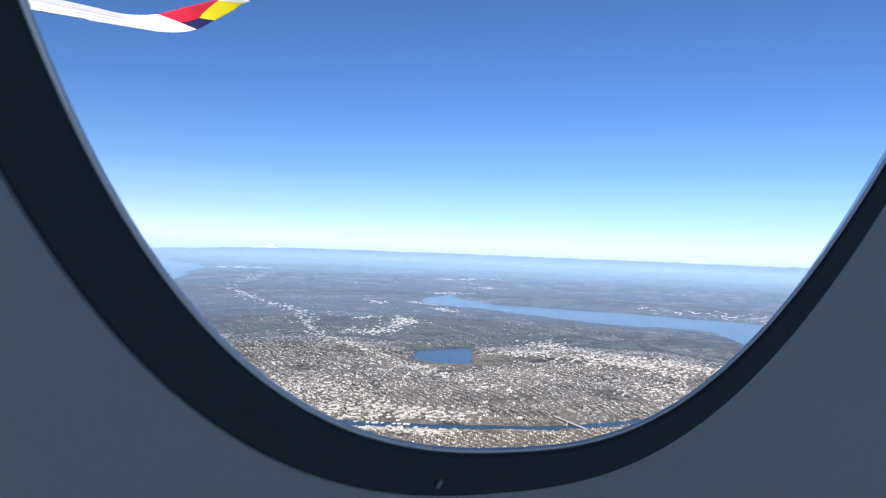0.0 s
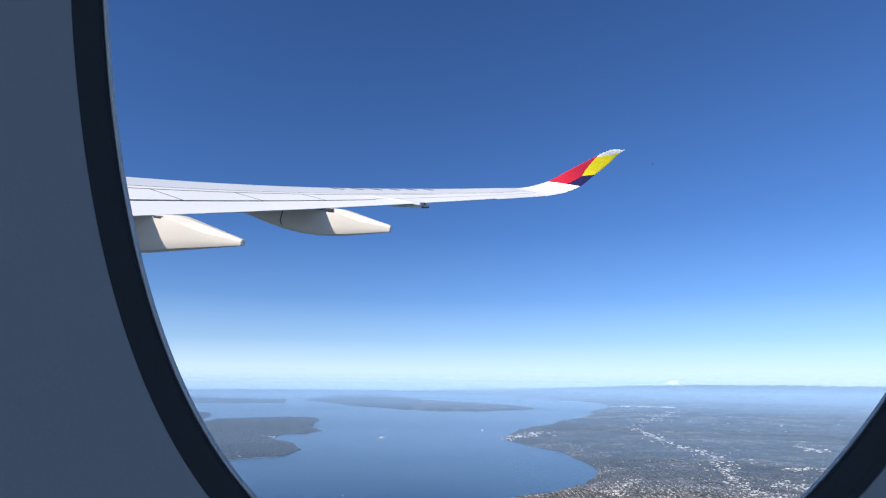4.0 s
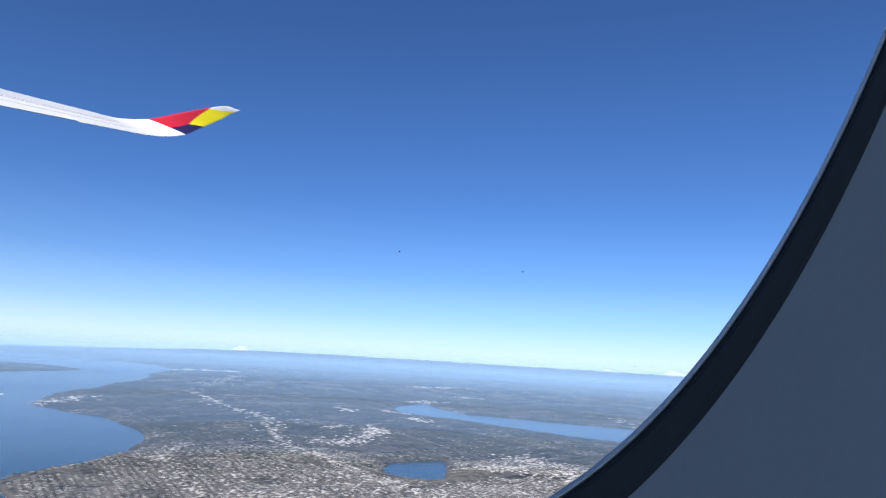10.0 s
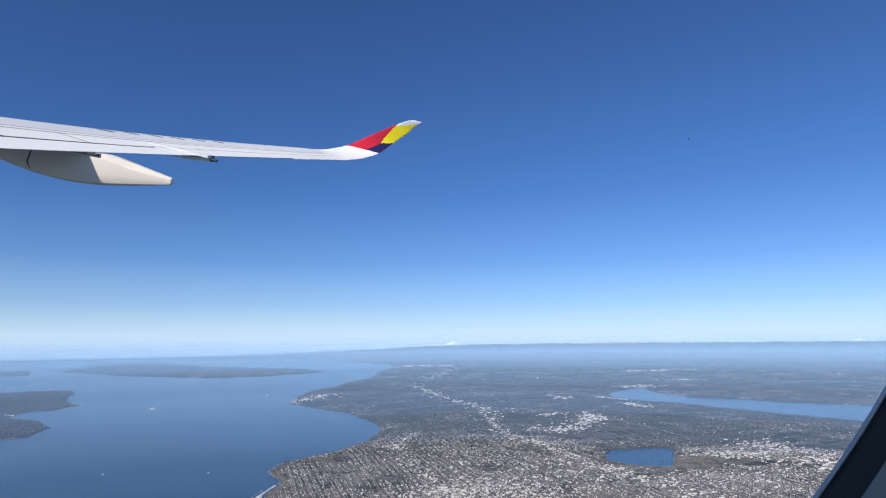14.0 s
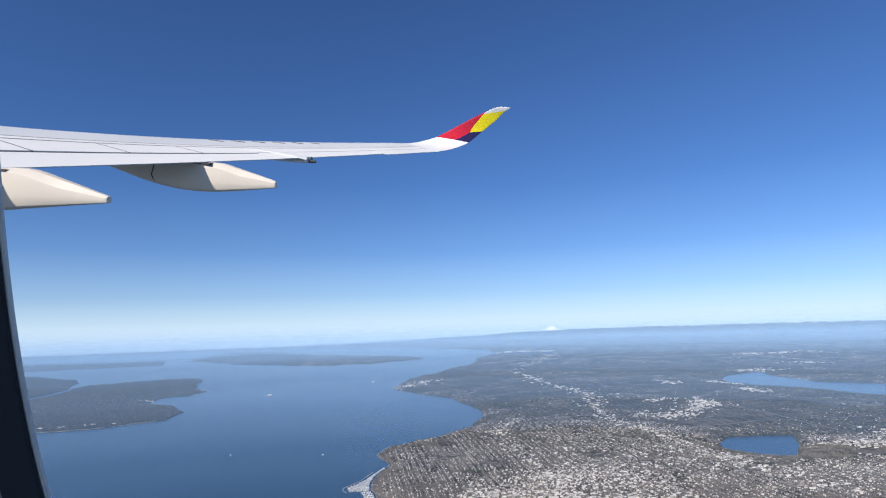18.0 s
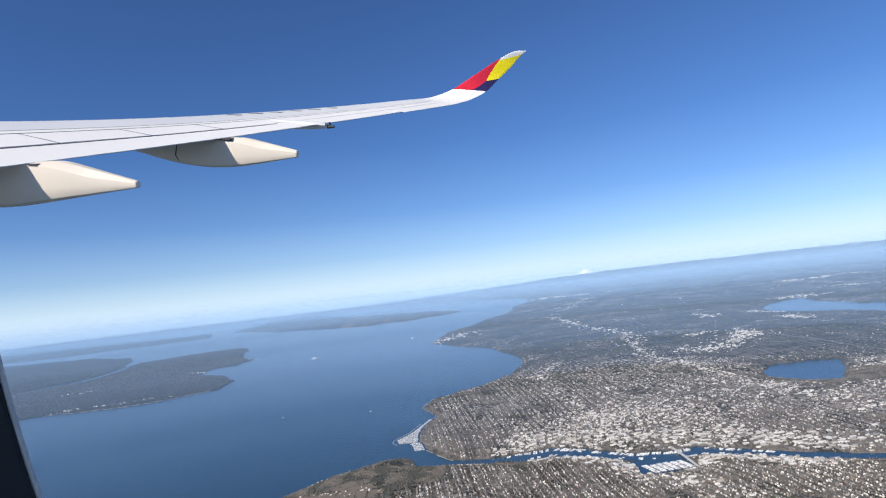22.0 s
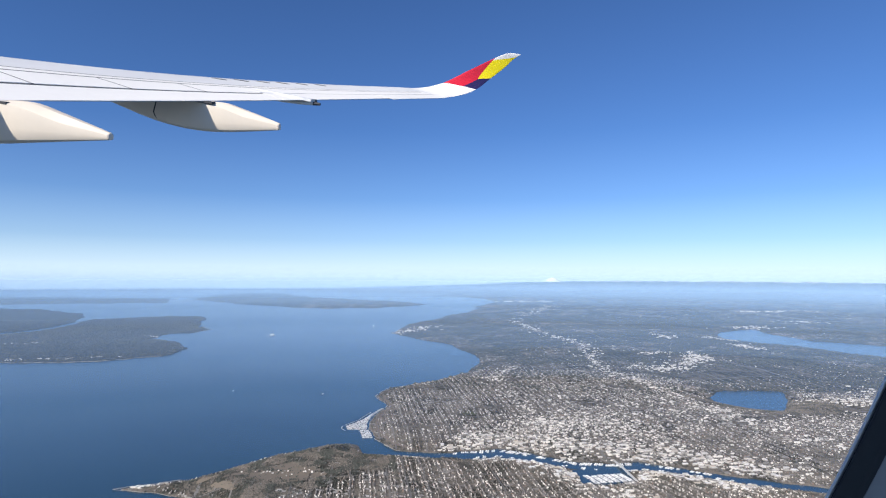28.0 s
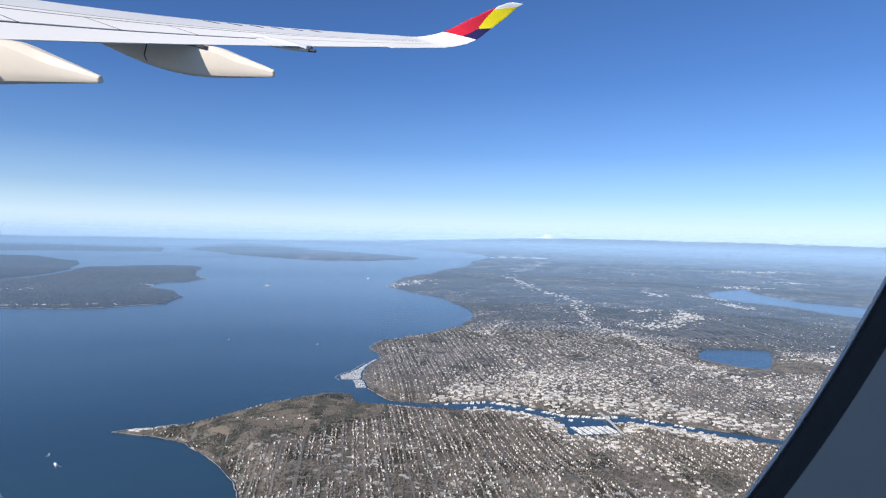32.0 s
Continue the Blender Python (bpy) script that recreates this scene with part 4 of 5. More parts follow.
def patch(name, spots, material, label, category):
    """Irregular open fields: (x, y, half length, half width, turn)."""
    V, Q, n = [], [], 0
    for x, y, a, b, turn in spots:
        rr, aa = np.meshgrid(np.linspace(0.02, 1, 9), np.linspace(0, 2 * math.pi, 33)[:-1], indexing="ij")
        wob = 1 + 0.18 * np.sin(3 * aa + x * 9) + 0.10 * np.sin(5 * aa + y * 7)
        lx, ly = a * rr * wob * np.cos(aa), b * rr * wob * np.sin(aa)
        c, s = math.cos(turn), math.sin(turn)
        p = np.stack([x + lx * c - ly * s, y + lx * s + ly * c], 2).reshape(-1, 2)
        i, j = np.meshgrid(np.arange(8), np.arange(32), indexing="ij")
        k = (j + 1) % 32
        V.append(place(p, ground_z(p) + 0.003))
        Q.append(np.stack([i * 32 + j, (i + 1) * 32 + j, (i + 1) * 32 + k, i * 32 + k], 2).reshape(-1, 4) + n)
        n += len(p)
    ob = new(name, mesh_np(name, np.concatenate(V), np.concatenate(Q), material, True))
    return tagged(ob, label, category, kind="structure")


patch("meadow", [(-1.33, 0.09, 0.14, 0.18, 0.3), (-1.54, 0.08, 0.16, 0.13, -0.3), (-1.42, 0.30, 0.14, 0.08, 0.5), (-1.80, -0.03, 0.14, 0.035, -0.8), (-1.75, 0.18, 0.11, 0.035, 0.4), (-1.15, 0.02, 0.06, 0.05, 0.2), (-1.98, 0.16, 0.07, 0.03, 0.3)], MEADOW, "dry brown meadow in the wooded park", "meadow")
patch("bluff", [(-1.95, -0.20, 0.065, 0.014, -0.95), (-1.90, -0.12, 0.03, 0.010, -0.4), (-1.68, -0.30, 0.05, 0.013, -0.8), (-2.06, -0.02, 0.06, 0.012, -0.7)], SAND, "pale bare clay of a shore bluff", "bluff")
patch("lawn", [(1.22, -1.1, 0.10, 0.07, 0.3), (3.85, 1.62, 0.12, 0.04, 0.2), (0.35, 1.9, 0.08, 0.05, 0), (2.2, 3.2, 0.10, 0.06, 0)], painted("winter_grass", (0.075, 0.085, 0.045), 0.95, 3.0, 0.3, bump_by=0.0), "dull green winter playing field", "field")

# -- houses, blocks and trees: too many to count, each kind one object --


def in_view(p, near, far):
    r = p - HERE
    d = np.hypot(r[:, 0], r[:, 1])
    az = np.degrees(np.arctan2(r[:, 0], r[:, 1]))
    return (d > near) & (d < far) & (az > -42) & (az < 84), d


def boxes(p, z, lx, ly, h, roof=0.0, inset=0.0, turn=None):
    """Verts and quads of many small buildings; all sizes in kilometres. roof: height of a hipped roof."""
    n = len(p)
    turn = np.zeros(n) if turn is None else turn
    c, s = np.cos(turn), np.sin(turn)
    base = place(p, z)
    levels = [(-0.008 * np.ones(n), 1.0), (h, 1.0)]
    if inset:
        levels.append((h + roof, inset))
    V = []
    for dz, k in levels:
        for sx, sy in ((-1, -1), (1, -1), (1, 1), (-1, 1)):
            ox, oy = sx * lx * 0.5 * k, sy * ly * 0.5 * (k if k == 1.0 else k + 0.35)
            V.append(np.stack([base[:, 0] + (ox * c - oy * s) * K, base[:, 1] + (ox * s + oy * c) * K, base[:, 2] + dz * K], 1))
    m = len(V)
    verts = np.stack(V, 1).reshape(-1, 3)
    one = []
    for lv in range(len(levels) - 1):
        o = lv * 4
        for j in range(4):
            one.append((o + j, o + (j + 1) % 4, o + 4 + (j + 1) % 4, o + 4 + j))
    o = (len(levels) - 1) * 4
    one.append((o, o + 1, o + 2, o + 3))
    faces = (np.arange(n)[:, None, None] * m + np.array(one)[None]).reshape(-1, 4)
    return verts, faces


def stuff(name, parts, material, label, category):
    V, F, n = [], [], 0
    for v, f in parts:
        V.append(v)
        F.append(f + n)
        n += len(v)
    ob = new(name, mesh_np(name, np.concatenate(V), np.concatenate(F), material))
    return tagged(ob, label, category, kind="stuff")


rng = np.random.RandomState(7)
gx, gy = np.meshgrid(np.arange(-2.3, 8.6, 0.037), np.arange(-2.4, 9.0, 0.0118))
gx = gx + np.where(np.arange(gx.shape[1])[None] % 2, 0.0056, -0.0056)
hp = np.stack([gx.ravel(), gy.ravel()], 1) + rng.normal(0, 0.0042, (gx.size, 2))
ok, d = in_view(hp, 2.2, 9.5)
hp, d = hp[ok], d[ok]
wood = waves(hp, 1.3, 31, 3)
keep = (rng.rand(len(hp)) < np.clip(1.20 - d / 13.0, 0.25, 0.85)) & (wood < 0.40 + 0.2 * rng.rand(len(hp)))
hp, d = hp[keep], d[keep]
sd = land_sd(hp)
keep = (sd > np.where(hp[:, 1] > 2.2, 0.13, np.where((hp[:, 1] > 0.95) & (hp[:, 0] < 0), 0.10, 0.035)) + 0.015 * rng.normal(0, 1, len(hp))) & (sd > 0.03) & (poly_sd(hp, PARK) < 0.0) & (poly_sd(hp, WOODLAND) < 0.03 * rng.normal(0, 1, len(hp)))
hp, d, sd = hp[keep], d[keep], sd[keep]
hz = ground_z(hp, sd)
big = rng.rand(len(hp)) < 0.10
lx = rng.uniform(0.0048, 0.0078, len(hp)) * (1 + 0.7 * big) * (0.82 + 0.055 * d)
ly = rng.uniform(0.0046, 0.0084, len(hp)) * (1 + 0.9 * big) * (0.82 + 0.055 * d)
hh = rng.uniform(0.005, 0.0085, len(hp))
nearby = d < 5.0
parts = [boxes(hp[nearby], hz[nearby], lx[nearby], ly[nearby], hh[nearby], 0.0028, 0.35), boxes(hp[~nearby], hz[~nearby], lx[~nearby], ly[~nearby], hh[~nearby])]
# coarser rows for the farther suburbs
gx, gy = np.meshgrid(np.arange(-2.0, 12.0, 0.062), np.arange(2.0, 15.0, 0.030))
fp = np.stack([gx.ravel(), gy.ravel()], 1) + rng.normal(0, 0.010, (gx.size, 2))
ok, d = in_view(fp, 8.4, 16.5)
fp, d = fp[ok], d[ok]
keep = (rng.rand(len(fp)) < np.clip(1.45 - d / 9.0, 0.06, 0.7)) & (waves(fp, 2.1, 33, 3) < np.clip(0.40 - 0.09 * (d - 8), -0.15, 0.40) + 0.25 * rng.rand(len(fp)))
fp = fp[keep]
sd = land_sd(fp)
fp, sd = fp[sd > 0.05], sd[sd > 0.05]
n = len(fp)
parts.append(boxes(fp, ground_z(fp, sd), rng.uniform(0.008, 0.015, n), rng.uniform(0.008, 0.014, n), rng.uniform(0.005, 0.008, n)))
stuff("houses", parts, HOUSES, "rows of small houses with grey and white roofs", "houses")


def scatter(n, fn, seed):
    """n plan points from a maker of points, kept to dry land."""
    r = np.random.RandomState(seed)
    p = fn(r, n)
    s = land_sd(p)
    ok, d = in_view(p, 2.2, 60)
    k = (s > (0.012 if p[:, 0].max() < -1.0 else 0.03)) & ok & ((poly_sd(p, PARK) < 0.0) | (p[:, 0].max() < -1.0))
    k &= poly_sd(p, WOODLAND) < 0
    return p[k], s[k], d[k], r


def along(points, spread):
    pts = np.array(points, float)
    seg = np.hypot(*np.diff(pts, axis=0).T)
    cum = np.concatenate([[0], np.cumsum(seg)]) / seg.sum()

    def fn(r, n):
        t = r.rand(n)
        return np.stack([np.interp(t, cum, pts[:, 0]), np.interp(t, cum, pts[:, 1])], 1) + r.normal(0, 1, (n, 2)) * spread

    return fn


YARDS = [([(-0.05, 0.90), (0.3, 1.02), (0.8, 0.80), (1.4, 0.50), (2.0, 0.2), (2.6, -0.2)], 0.13, 850, 0.013, 0.044),
         ([(0.35, 1.05), (1.2, 1.35), (2.0, 1.0)], 0.30, 1500, 0.008, 0.024),
         ([(0.2, 0.45), (0.5, 0.30), (0.8, -0.02), (1.5, -0.1), (2.1, -0.45)], 0.09, 540, 0.014, 0.046),
         ([(0.75, -0.2), (1.05, -0.6), (1.1, -1.6)], 0.10, 150, 0.012, 0.034),
         ([(1.0, 0.6), (1.05, 2.0), (1.1, 4.0), (1.8, 5.2)], 0.06, 240, 0.012, 0.03),
         ([(3.3, -0.4), (3.1, 2.0), (3.05, 4.6), (3.4, 6.0)], 0.09, 400, 0.014, 0.042),
         ([(3.4, 6.0), (4.0, 7.6), (4.1, 10.8), (4.5, 15.0)], 0.17, 300, 0.022, 0.06),
         ([(4.5, 15.0), (7.5, 22.0), (11.0, 28.5)], 0.32, 140, 0.03, 0.08)]
YARDS += [([(3.8, 4.9), (4.4, 4.6), (5.3, 5.4), (5.7, 6.4)], 0.16, 420, 0.018, 0.06),
          ([(4.6, 6.2), (5.2, 6.35)], 0.10, 60, 0.02, 0.06),
          ([(5.4, 1.0), (6.3, 0.2), (6.9, -0.5), (7.2, -0.8)], 0.24, 700, 0.015, 0.05),
          ([(4.9, 2.0), (5.8, 1.7), (6.2, 2.6)], 0.18, 320, 0.014, 0.045),
          ([(4.6, -0.6), (5.8, -0.2), (6.2, 1.5)], 0.20, 360, 0.015, 0.045),
          ([(1.5, 2.6), (3.0, 1.2), (5.0, 0.4)], 0.5, 600, 0.012, 0.034)]
YARDS += [([(7.0, 10.3), (7.0, 9.4)], 0.14, 70, 0.025, 0.07),
          ([(8.1, 9.75), (8.2, 8.75)], 0.10, 80, 0.02, 0.06),
          ([(7.8, 8.0), (7.75, 7.05)], 0.18, 150, 0.02, 0.06),
          ([(10.8, 12.5), (12.0, 12.3)], 0.22, 120, 0.03, 0.08),
          ([(14.1, 14.2), (14.8, 13.5)], 0.30, 90, 0.04, 0.10),
          ([(20.4, 20.6), (16.6, 20.2)], 0.40, 110, 0.05, 0.13),
          ([(14.8, 1.0), (15.2, 3.5), (14.0, 6.0)], 0.5, 240, 0.04, 0.10)]
YARDS += [([(0.3, 11.6), (0.9, 12.4), (1.4, 13.6)], 0.22, 150, 0.025, 0.08),
          ([(-2.5, 0.205), (-2.25, 0.26)], 0.012, 40, 0.010, 0.028),
          ([(-1.22, 0.20), (-1.10, 0.06), (-1.75, 0.2)], 0.03, 26, 0.008, 0.014),
          ([(-6.0, 11.6), (-5.6, 11.2)], 0.14, 30, 0.02, 0.06),
          ([(-8.4, 9.6), (-7.6, 9.8)], 0.14, 14, 0.02, 0.06),
          ([(-7.3, 7.2), (-5.2, 7.5)], 0.05, 60, 0.012, 0.03),
          ([(9.0, 33.0), (11.5, 31.5)], 0.5, 40, 0.25, 0.6),
          ([(6.0, 16.0), (14.0, 18.0), (24.0, 16.0), (22.0, 6.0)], 2.6, 420, 0.02, 0.055)]
parts, single = [], []
for seed, (points, spread, n, smin, smax) in enumerate(YARDS):
    p, s, d, r = scatter(n, along(points, spread), 100 + seed)
    p = np.round(p / 0.012) * 0.012
    a = r.uniform(smin, smax, len(p)) * r.uniform(0.75, 1.25, len(p))
    b = a * r.uniform(0.32, 0.80, len(p))
    h = r.uniform(0.006, 0.012, len(p))
    z = ground_z(p, s)
    own = (a * b > 0.00052) & (p[:, 0] > -0.4) & (p[:, 0] < 2.7) & (p[:, 1] > -1.7) & (p[:, 1] < 1.9)
    for k in np.nonzero(own)[0]:
        single.append((p[k], z[k], a[k], b[k], h[k]))
    q = ~own
    parts.append(boxes(p[q], z[q], a[q], b[q], h[q]))
stuff("shops_and_sheds", parts, BLOCKS, "pale flat-roofed shops and sheds among houses", "buildings")


def shed(label, roof, gable):
    """A unit warehouse: walls with a parapet, a flat or low ridged roof set into them, and a roof unit."""
    ob = empty("warehouse", Matrix.Identity(4), label, "warehouse", group="warehouses by the canal")
    sq = ((-0.5, -0.5), (0.5, -0.5), (0.5, 0.5), (-0.5, 0.5))
    v, f = loft([[Vector((x, y, -0.6)) for x, y in sq], [Vector((x, y, 1.0)) for x, y in sq], [Vector((x * 0.97, y * 0.97, 1.0)) for x, y in sq], [Vector((x * 0.97, y * 0.97, 0.9)) for x, y in sq]], True, False)
    child("wall", mesh_of("wall", v, f, WALL_PALE), ob)
    if gable:
        v = [(-0.5, -0.5, 1.004), (0.5, -0.5, 1.004), (0.5, 0, 1.3), (-0.5, 0, 1.3), (0.5, 0.5, 1.004), (-0.5, 0.5, 1.004)]
        f = [(0, 1, 2, 3), (3, 2, 4, 5), (1, 4, 2), (0, 3, 5)]
    else:
        v = [(x * 0.97, y * 0.97, 0.95) for x, y in sq]
        f = [(0, 1, 2, 3)]
    child("roof", mesh_of("roof", v, f, roof), ob)
    if not gable:
        v, f = loft([[Vector((0.2 + x * 0.2, 0.1 + y * 0.22, z)) for x, y in sq] for z in (0.94, 1.18)])
        child("roof_unit", mesh_of("roof_unit", v, f, CONCRETE), ob, "grey roof plant box")
    return ob


kinds = [shed("white flat-roofed warehouse with a low parapet", ROOF_WHITE, False), shed("grey gravel-roofed warehouse with a low parapet", ROOF_GREY, False), shed("tan shed with a low ridged metal roof", ROOF_TAN, True), shed("white shed with a low ridged roof", ROOF_WHITE, True)]
rs = random.Random(4)
single.sort(key=lambda w: w[2] * w[3], reverse=True)
extra_sheds = single[280:]
if extra_sheds:
    e = [np.array([w[i] for w in extra_sheds]) for i in range(5)]
    stuff("low_warehouses", [boxes(e[0], e[1], e[2], e[3], e[4])], BLOCKS, "pale low warehouses beside the ship canal", "buildings")
def shed_pose(w):
    pos, z, a, b, h = w
    at = Matrix.Translation(place(pos[None], np.array([z]))[0]) @ pose(0, 0, 0, 0, 0, rs.choice((0, 0, 0, 90)))
    return at @ Matrix.Diagonal((a * K, b * K, h * K, 1))


for w in single[4:280]:
    copy_thing(rs.choice((kinds[0], kinds[0], kinds[0], kinds[1], kinds[2], kinds[2], kinds[3])), shed_pose(w))
for ob, w in zip(kinds, single):
    ob.matrix_basis = shed_pose(w)

# trees
r = np.random.RandomState(9)
cand = np.stack([r.uniform(-2.7, 8.5, 330000), r.uniform(-2.2, 7.5, 330000)], 1)
ok, d = in_view(cand, 2.2, 8.0)
cand, d = cand[ok], d[ok]
near_shore = land_sd(cand)
dens = 0.60 + 0.9 * ((near_shore > 0.02) & (near_shore < 0.14) & (cand[:, 1] > 2.2) & (cand[:, 0] < 2.0)) + 1.0 * (poly_sd(cand, WOODLAND) > 0) + 0.5 * smooth((waves(cand, 1.3, 31, 3) - 0.25) / 0.3) + 0.35 * smooth((0.32 - np.abs(poly_sd(cand, GREEN_LAKE) + 0.12)) / 0.2)
keep = r.rand(len(cand)) < dens * np.clip(1.25 - d / 8.0, 0.05, 1)
extra = np.stack([r.uniform(-2.25, -0.55, 62000), r.uniform(-0.5, 1.2, 62000)], 1)
inp = poly_sd(extra, PARK) > 0
for mx, my, mr in ((-1.33, 0.09, 0.15), (-1.54, 0.08, 0.13), (-1.42, 0.30, 0.10), (-1.15, 0.02, 0.07), (-1.80, -0.03, 0.08), (-1.75, 0.18, 0.08), (-1.98, 0.16, 0.06)):
    inp &= np.hypot(extra[:, 0] - mx, extra[:, 1] - my) > mr * (1 + 0.3 * waves(extra, 0.12, 43, 2))
inp &= r.rand(len(extra)) < np.clip(0.55 + 1.7 * waves(extra, 0.30, 41, 3), 0.10, 1.0)
lakeside = np.stack([r.uniform(3.3, 4.9, 9000), r.uniform(1.3, 2.6, 9000)], 1)
lakeside = lakeside[(poly_sd(lakeside, WOODLAND) > 0) & (poly_sd(lakeside, GREEN_LAKE) < -0.03)]
ravine = np.stack([r.normal(-0.585, 0.012, 700), r.uniform(-0.15, 0.74, 700)], 1)
extra, inp = np.concatenate([extra, ravine, lakeside]), np.concatenate([inp, np.ones(700 + len(lakeside), bool)])
tp = np.concatenate([cand[keep], extra[inp]])
s = land_sd(tp)
tp, s = tp[s > 0.02], s[s > 0.02]
n = len(tp)
rad = r.uniform(0.0028, 0.0068, n)
high = rad * r.uniform(1.2, 2.4, n)
base = place(tp, ground_z(tp, s))
dark = waves(tp, 0.30, 45, 3) + 0.22 * r.normal(0, 1, n) > np.where(poly_sd(tp, PARK) > 0, -0.03, 0.34)


def crowns(name, base, rad, high, r, material, label):
    """Many small uneven tree crowns; radii and heights in kilometres."""
    n = len(base)
    V = [np.stack([base[:, 0], base[:, 1], base[:, 2] - 0.05], 1)]
    a0 = r.uniform(0, 6.28, n)
    for k in range(5):
        q = rad * r.uniform(0.7, 1.25, n) * K
        V.append(np.stack([base[:, 0] + q * np.cos(a0 + k * 1.2566), base[:, 1] + q * np.sin(a0 + k * 1.2566), base[:, 2] + high * K * r.uniform(0.3, 0.65, n)], 1))
    V.append(np.stack([base[:, 0] + rad * K * r.uniform(-0.3, 0.3, n), base[:, 1] + rad * K * r.uniform(-0.3, 0.3, n), base[:, 2] + high * K], 1))
    one = [(0, 1 + (k + 1) % 5, 1 + k) for k in range(5)] + [(6, 1 + k, 1 + (k + 1) % 5) for k in range(5)]
    faces = (np.arange(n)[:, None, None] * 7 + np.array(one)[None]).reshape(-1, 3)
    tagged(new(name, mesh_np(name, np.stack(V, 1).reshape(-1, 3), faces, material)), label, "trees", kind="stuff")


crowns("conifers", base[dark], rad[dark], high[dark], r, CONIFERS, "dark green conifers among houses and in the park")
crowns("bare_trees", base[~dark], rad[~dark], high[~dark], r, BARE, "brown leafless winter trees along streets and slopes")
# clumps of woods beyond the city and on the western shore
fw = np.stack([r.uniform(-14, 16, 260000), r.uniform(2.5, 22, 260000)], 1)
ok, d = in_view(fw, 6.5, 24)
fw, d = fw[ok], d[ok]
s = land_sd(fw)
west = fw[:, 0] < -3.6
keep = (s > 0.04) & (r.rand(len(fw)) < np.clip((d - 6.0) / 5.0, 0, 1) * np.where(west, 0.85, np.clip(0.40 + 0.9 * waves(fw, 1.7, 47, 4), 0.04, 0.85)))
fw, s = fw[keep], s[keep]
clear = np.ones(len(fw), bool)
for points, spread, *_ in YARDS[4:-1]:
    for a, b in zip(points, points[1:]):
        clear &= seg_dist(fw, a, b) > 0.6 * spread
fw, s = fw[clear], s[clear]
n = len(fw)
rad = r.uniform(0.009, 0.026, n)
crowns("far_woods", place(fw, ground_z(fw, s)), rad, rad * r.uniform(0.8, 1.4, n), r, CONIFERS, "dark hazy woods far beyond the city")

# -- marinas: floating docks with boats on both sides --
boat = []
r = np.random.RandomState(12)
v, f = loft([[Vector((x, y, -1.0)) for x, y in ((0, -0.5), (1, -0.5), (1, 0.5), (0, 0.5))], [Vector((x, y, 1.0)) for x, y in ((0, -0.5), (1, -0.5), (1, 0.5), (0, 0.5))], [Vector((0.005 + x * 0.99, y * 0.8, 1.1)) for x, y in ((0, -0.5), (1, -0.5), (1, 0.5), (0, 0.5))]])
deck_mesh = mesh_of("floating_dock", v, f, CONCRETE)


def dock(x0, y0, x1, y1, gap, wide, long, share=0.85):
    """A floating dock from the shore outwards, boats lying across it."""
    dx, dy = x1 - x0, y1 - y0
    n = math.hypot(dx, dy)
    turn = math.atan2(dy, dx)
    ob = new("floating_dock", deck_mesh)
    ob.matrix_basis = Matrix.Translation(place(np.array([(x0, y0)]), np.zeros(1))[0]) @ pose(0, 0, 0, 0, 0, math.degrees(turn)) @ Matrix.Diagonal((n * K, 0.0045 * K, 0.0016 * K, 1))
    tagged(ob, "narrow pale floating dock between moored boats", "dock", "marina docks")
    for k in range(int(n / gap)):
        for sgn in (-1, 1):
            if r.rand() < share:
                s = (k + 0.6) * gap
                off = sgn * (0.0035 + long * 0.5)
                boat.append((x0 + (dx * s - dy * off) / n, y0 + (dy * s + dx * off) / n, wide * r.uniform(0.8, 1.2), long * r.uniform(0.7, 1.15), turn))


# the big marina off the western shore
for i in range(22):
    y = 1.70 + i * 0.042
    west = float(np.interp(y, [1.66, 1.82, 2.07, 2.68], [-0.97, -0.99, -0.82, -0.56]))
    reach = np.stack([np.linspace(west, -0.3, 120), np.full(120, y - 0.02)], 1)
    east = float(reach[int(np.argmax(land_sd(reach) > -0.004)), 0])
    dock(east, y - 0.02, west + 0.012, y, 0.0075, 0.0042, 0.0135, 0.9)
# fishing docks south of it
for i in range(5):
    y = 1.36 + i * 0.062
    reach = np.stack([np.linspace(-0.92, -0.4, 120), np.full(120, y)], 1)
    east = float(reach[int(np.argmax(land_sd(reach) > -0.004)), 0])
    dock(east, y, east - 0.10, y + 0.01, 0.011, 0.0075, 0.017, 0.9)
# slips in the basin south of the canal
for i in range(6):
    x = 0.925 + i * 0.056
    dock(x + 0.02, -0.145 + 0.004 * i, x - 0.01, 0.045, 0.0105, 0.0075, 0.0170, 0.95)
# fingers along both banks of the canal
line = np.array(CANAL[1:13])
seg = np.hypot(*np.diff(line, axis=0).T)
cum = np.concatenate([[0], np.cumsum(seg)])
for side, step, reach, t0 in ((1, 0.040, 0.10, 0.50), (-1, 0.085, 0.05, 0.66)):
    t = t0
    while t < cum[-1] - 0.3:
        i = int(np.searchsorted(cum, t) - 1)
        g = (line[i + 1] - line[i]) / seg[i]
        c = line[i] + g * (t - cum[i])
        nrm = np.array((-g[1], g[0])) * side
        tr = np.array([c + nrm * k for k in np.linspace(0.0, 0.2, 41)])
        bank = land_sd(tr)
        k = int(np.argmax(bank > -0.002))
        t += step * r.uniform(0.6, 1.7)
        if k < 8 or r.rand() < 0.12:
            continue
        a = tr[k]
        b = a - (nrm * 0.94 + g * 0.34 * side) * min(reach * r.uniform(0.35, 1.2), k * 0.005 * 0.75)
        dock(a[0], a[1], b[0], b[1], 0.0085, 0.0055, r.uniform(0.008, 0.014), r.uniform(0.4, 0.95))
boat = np.array(boat)
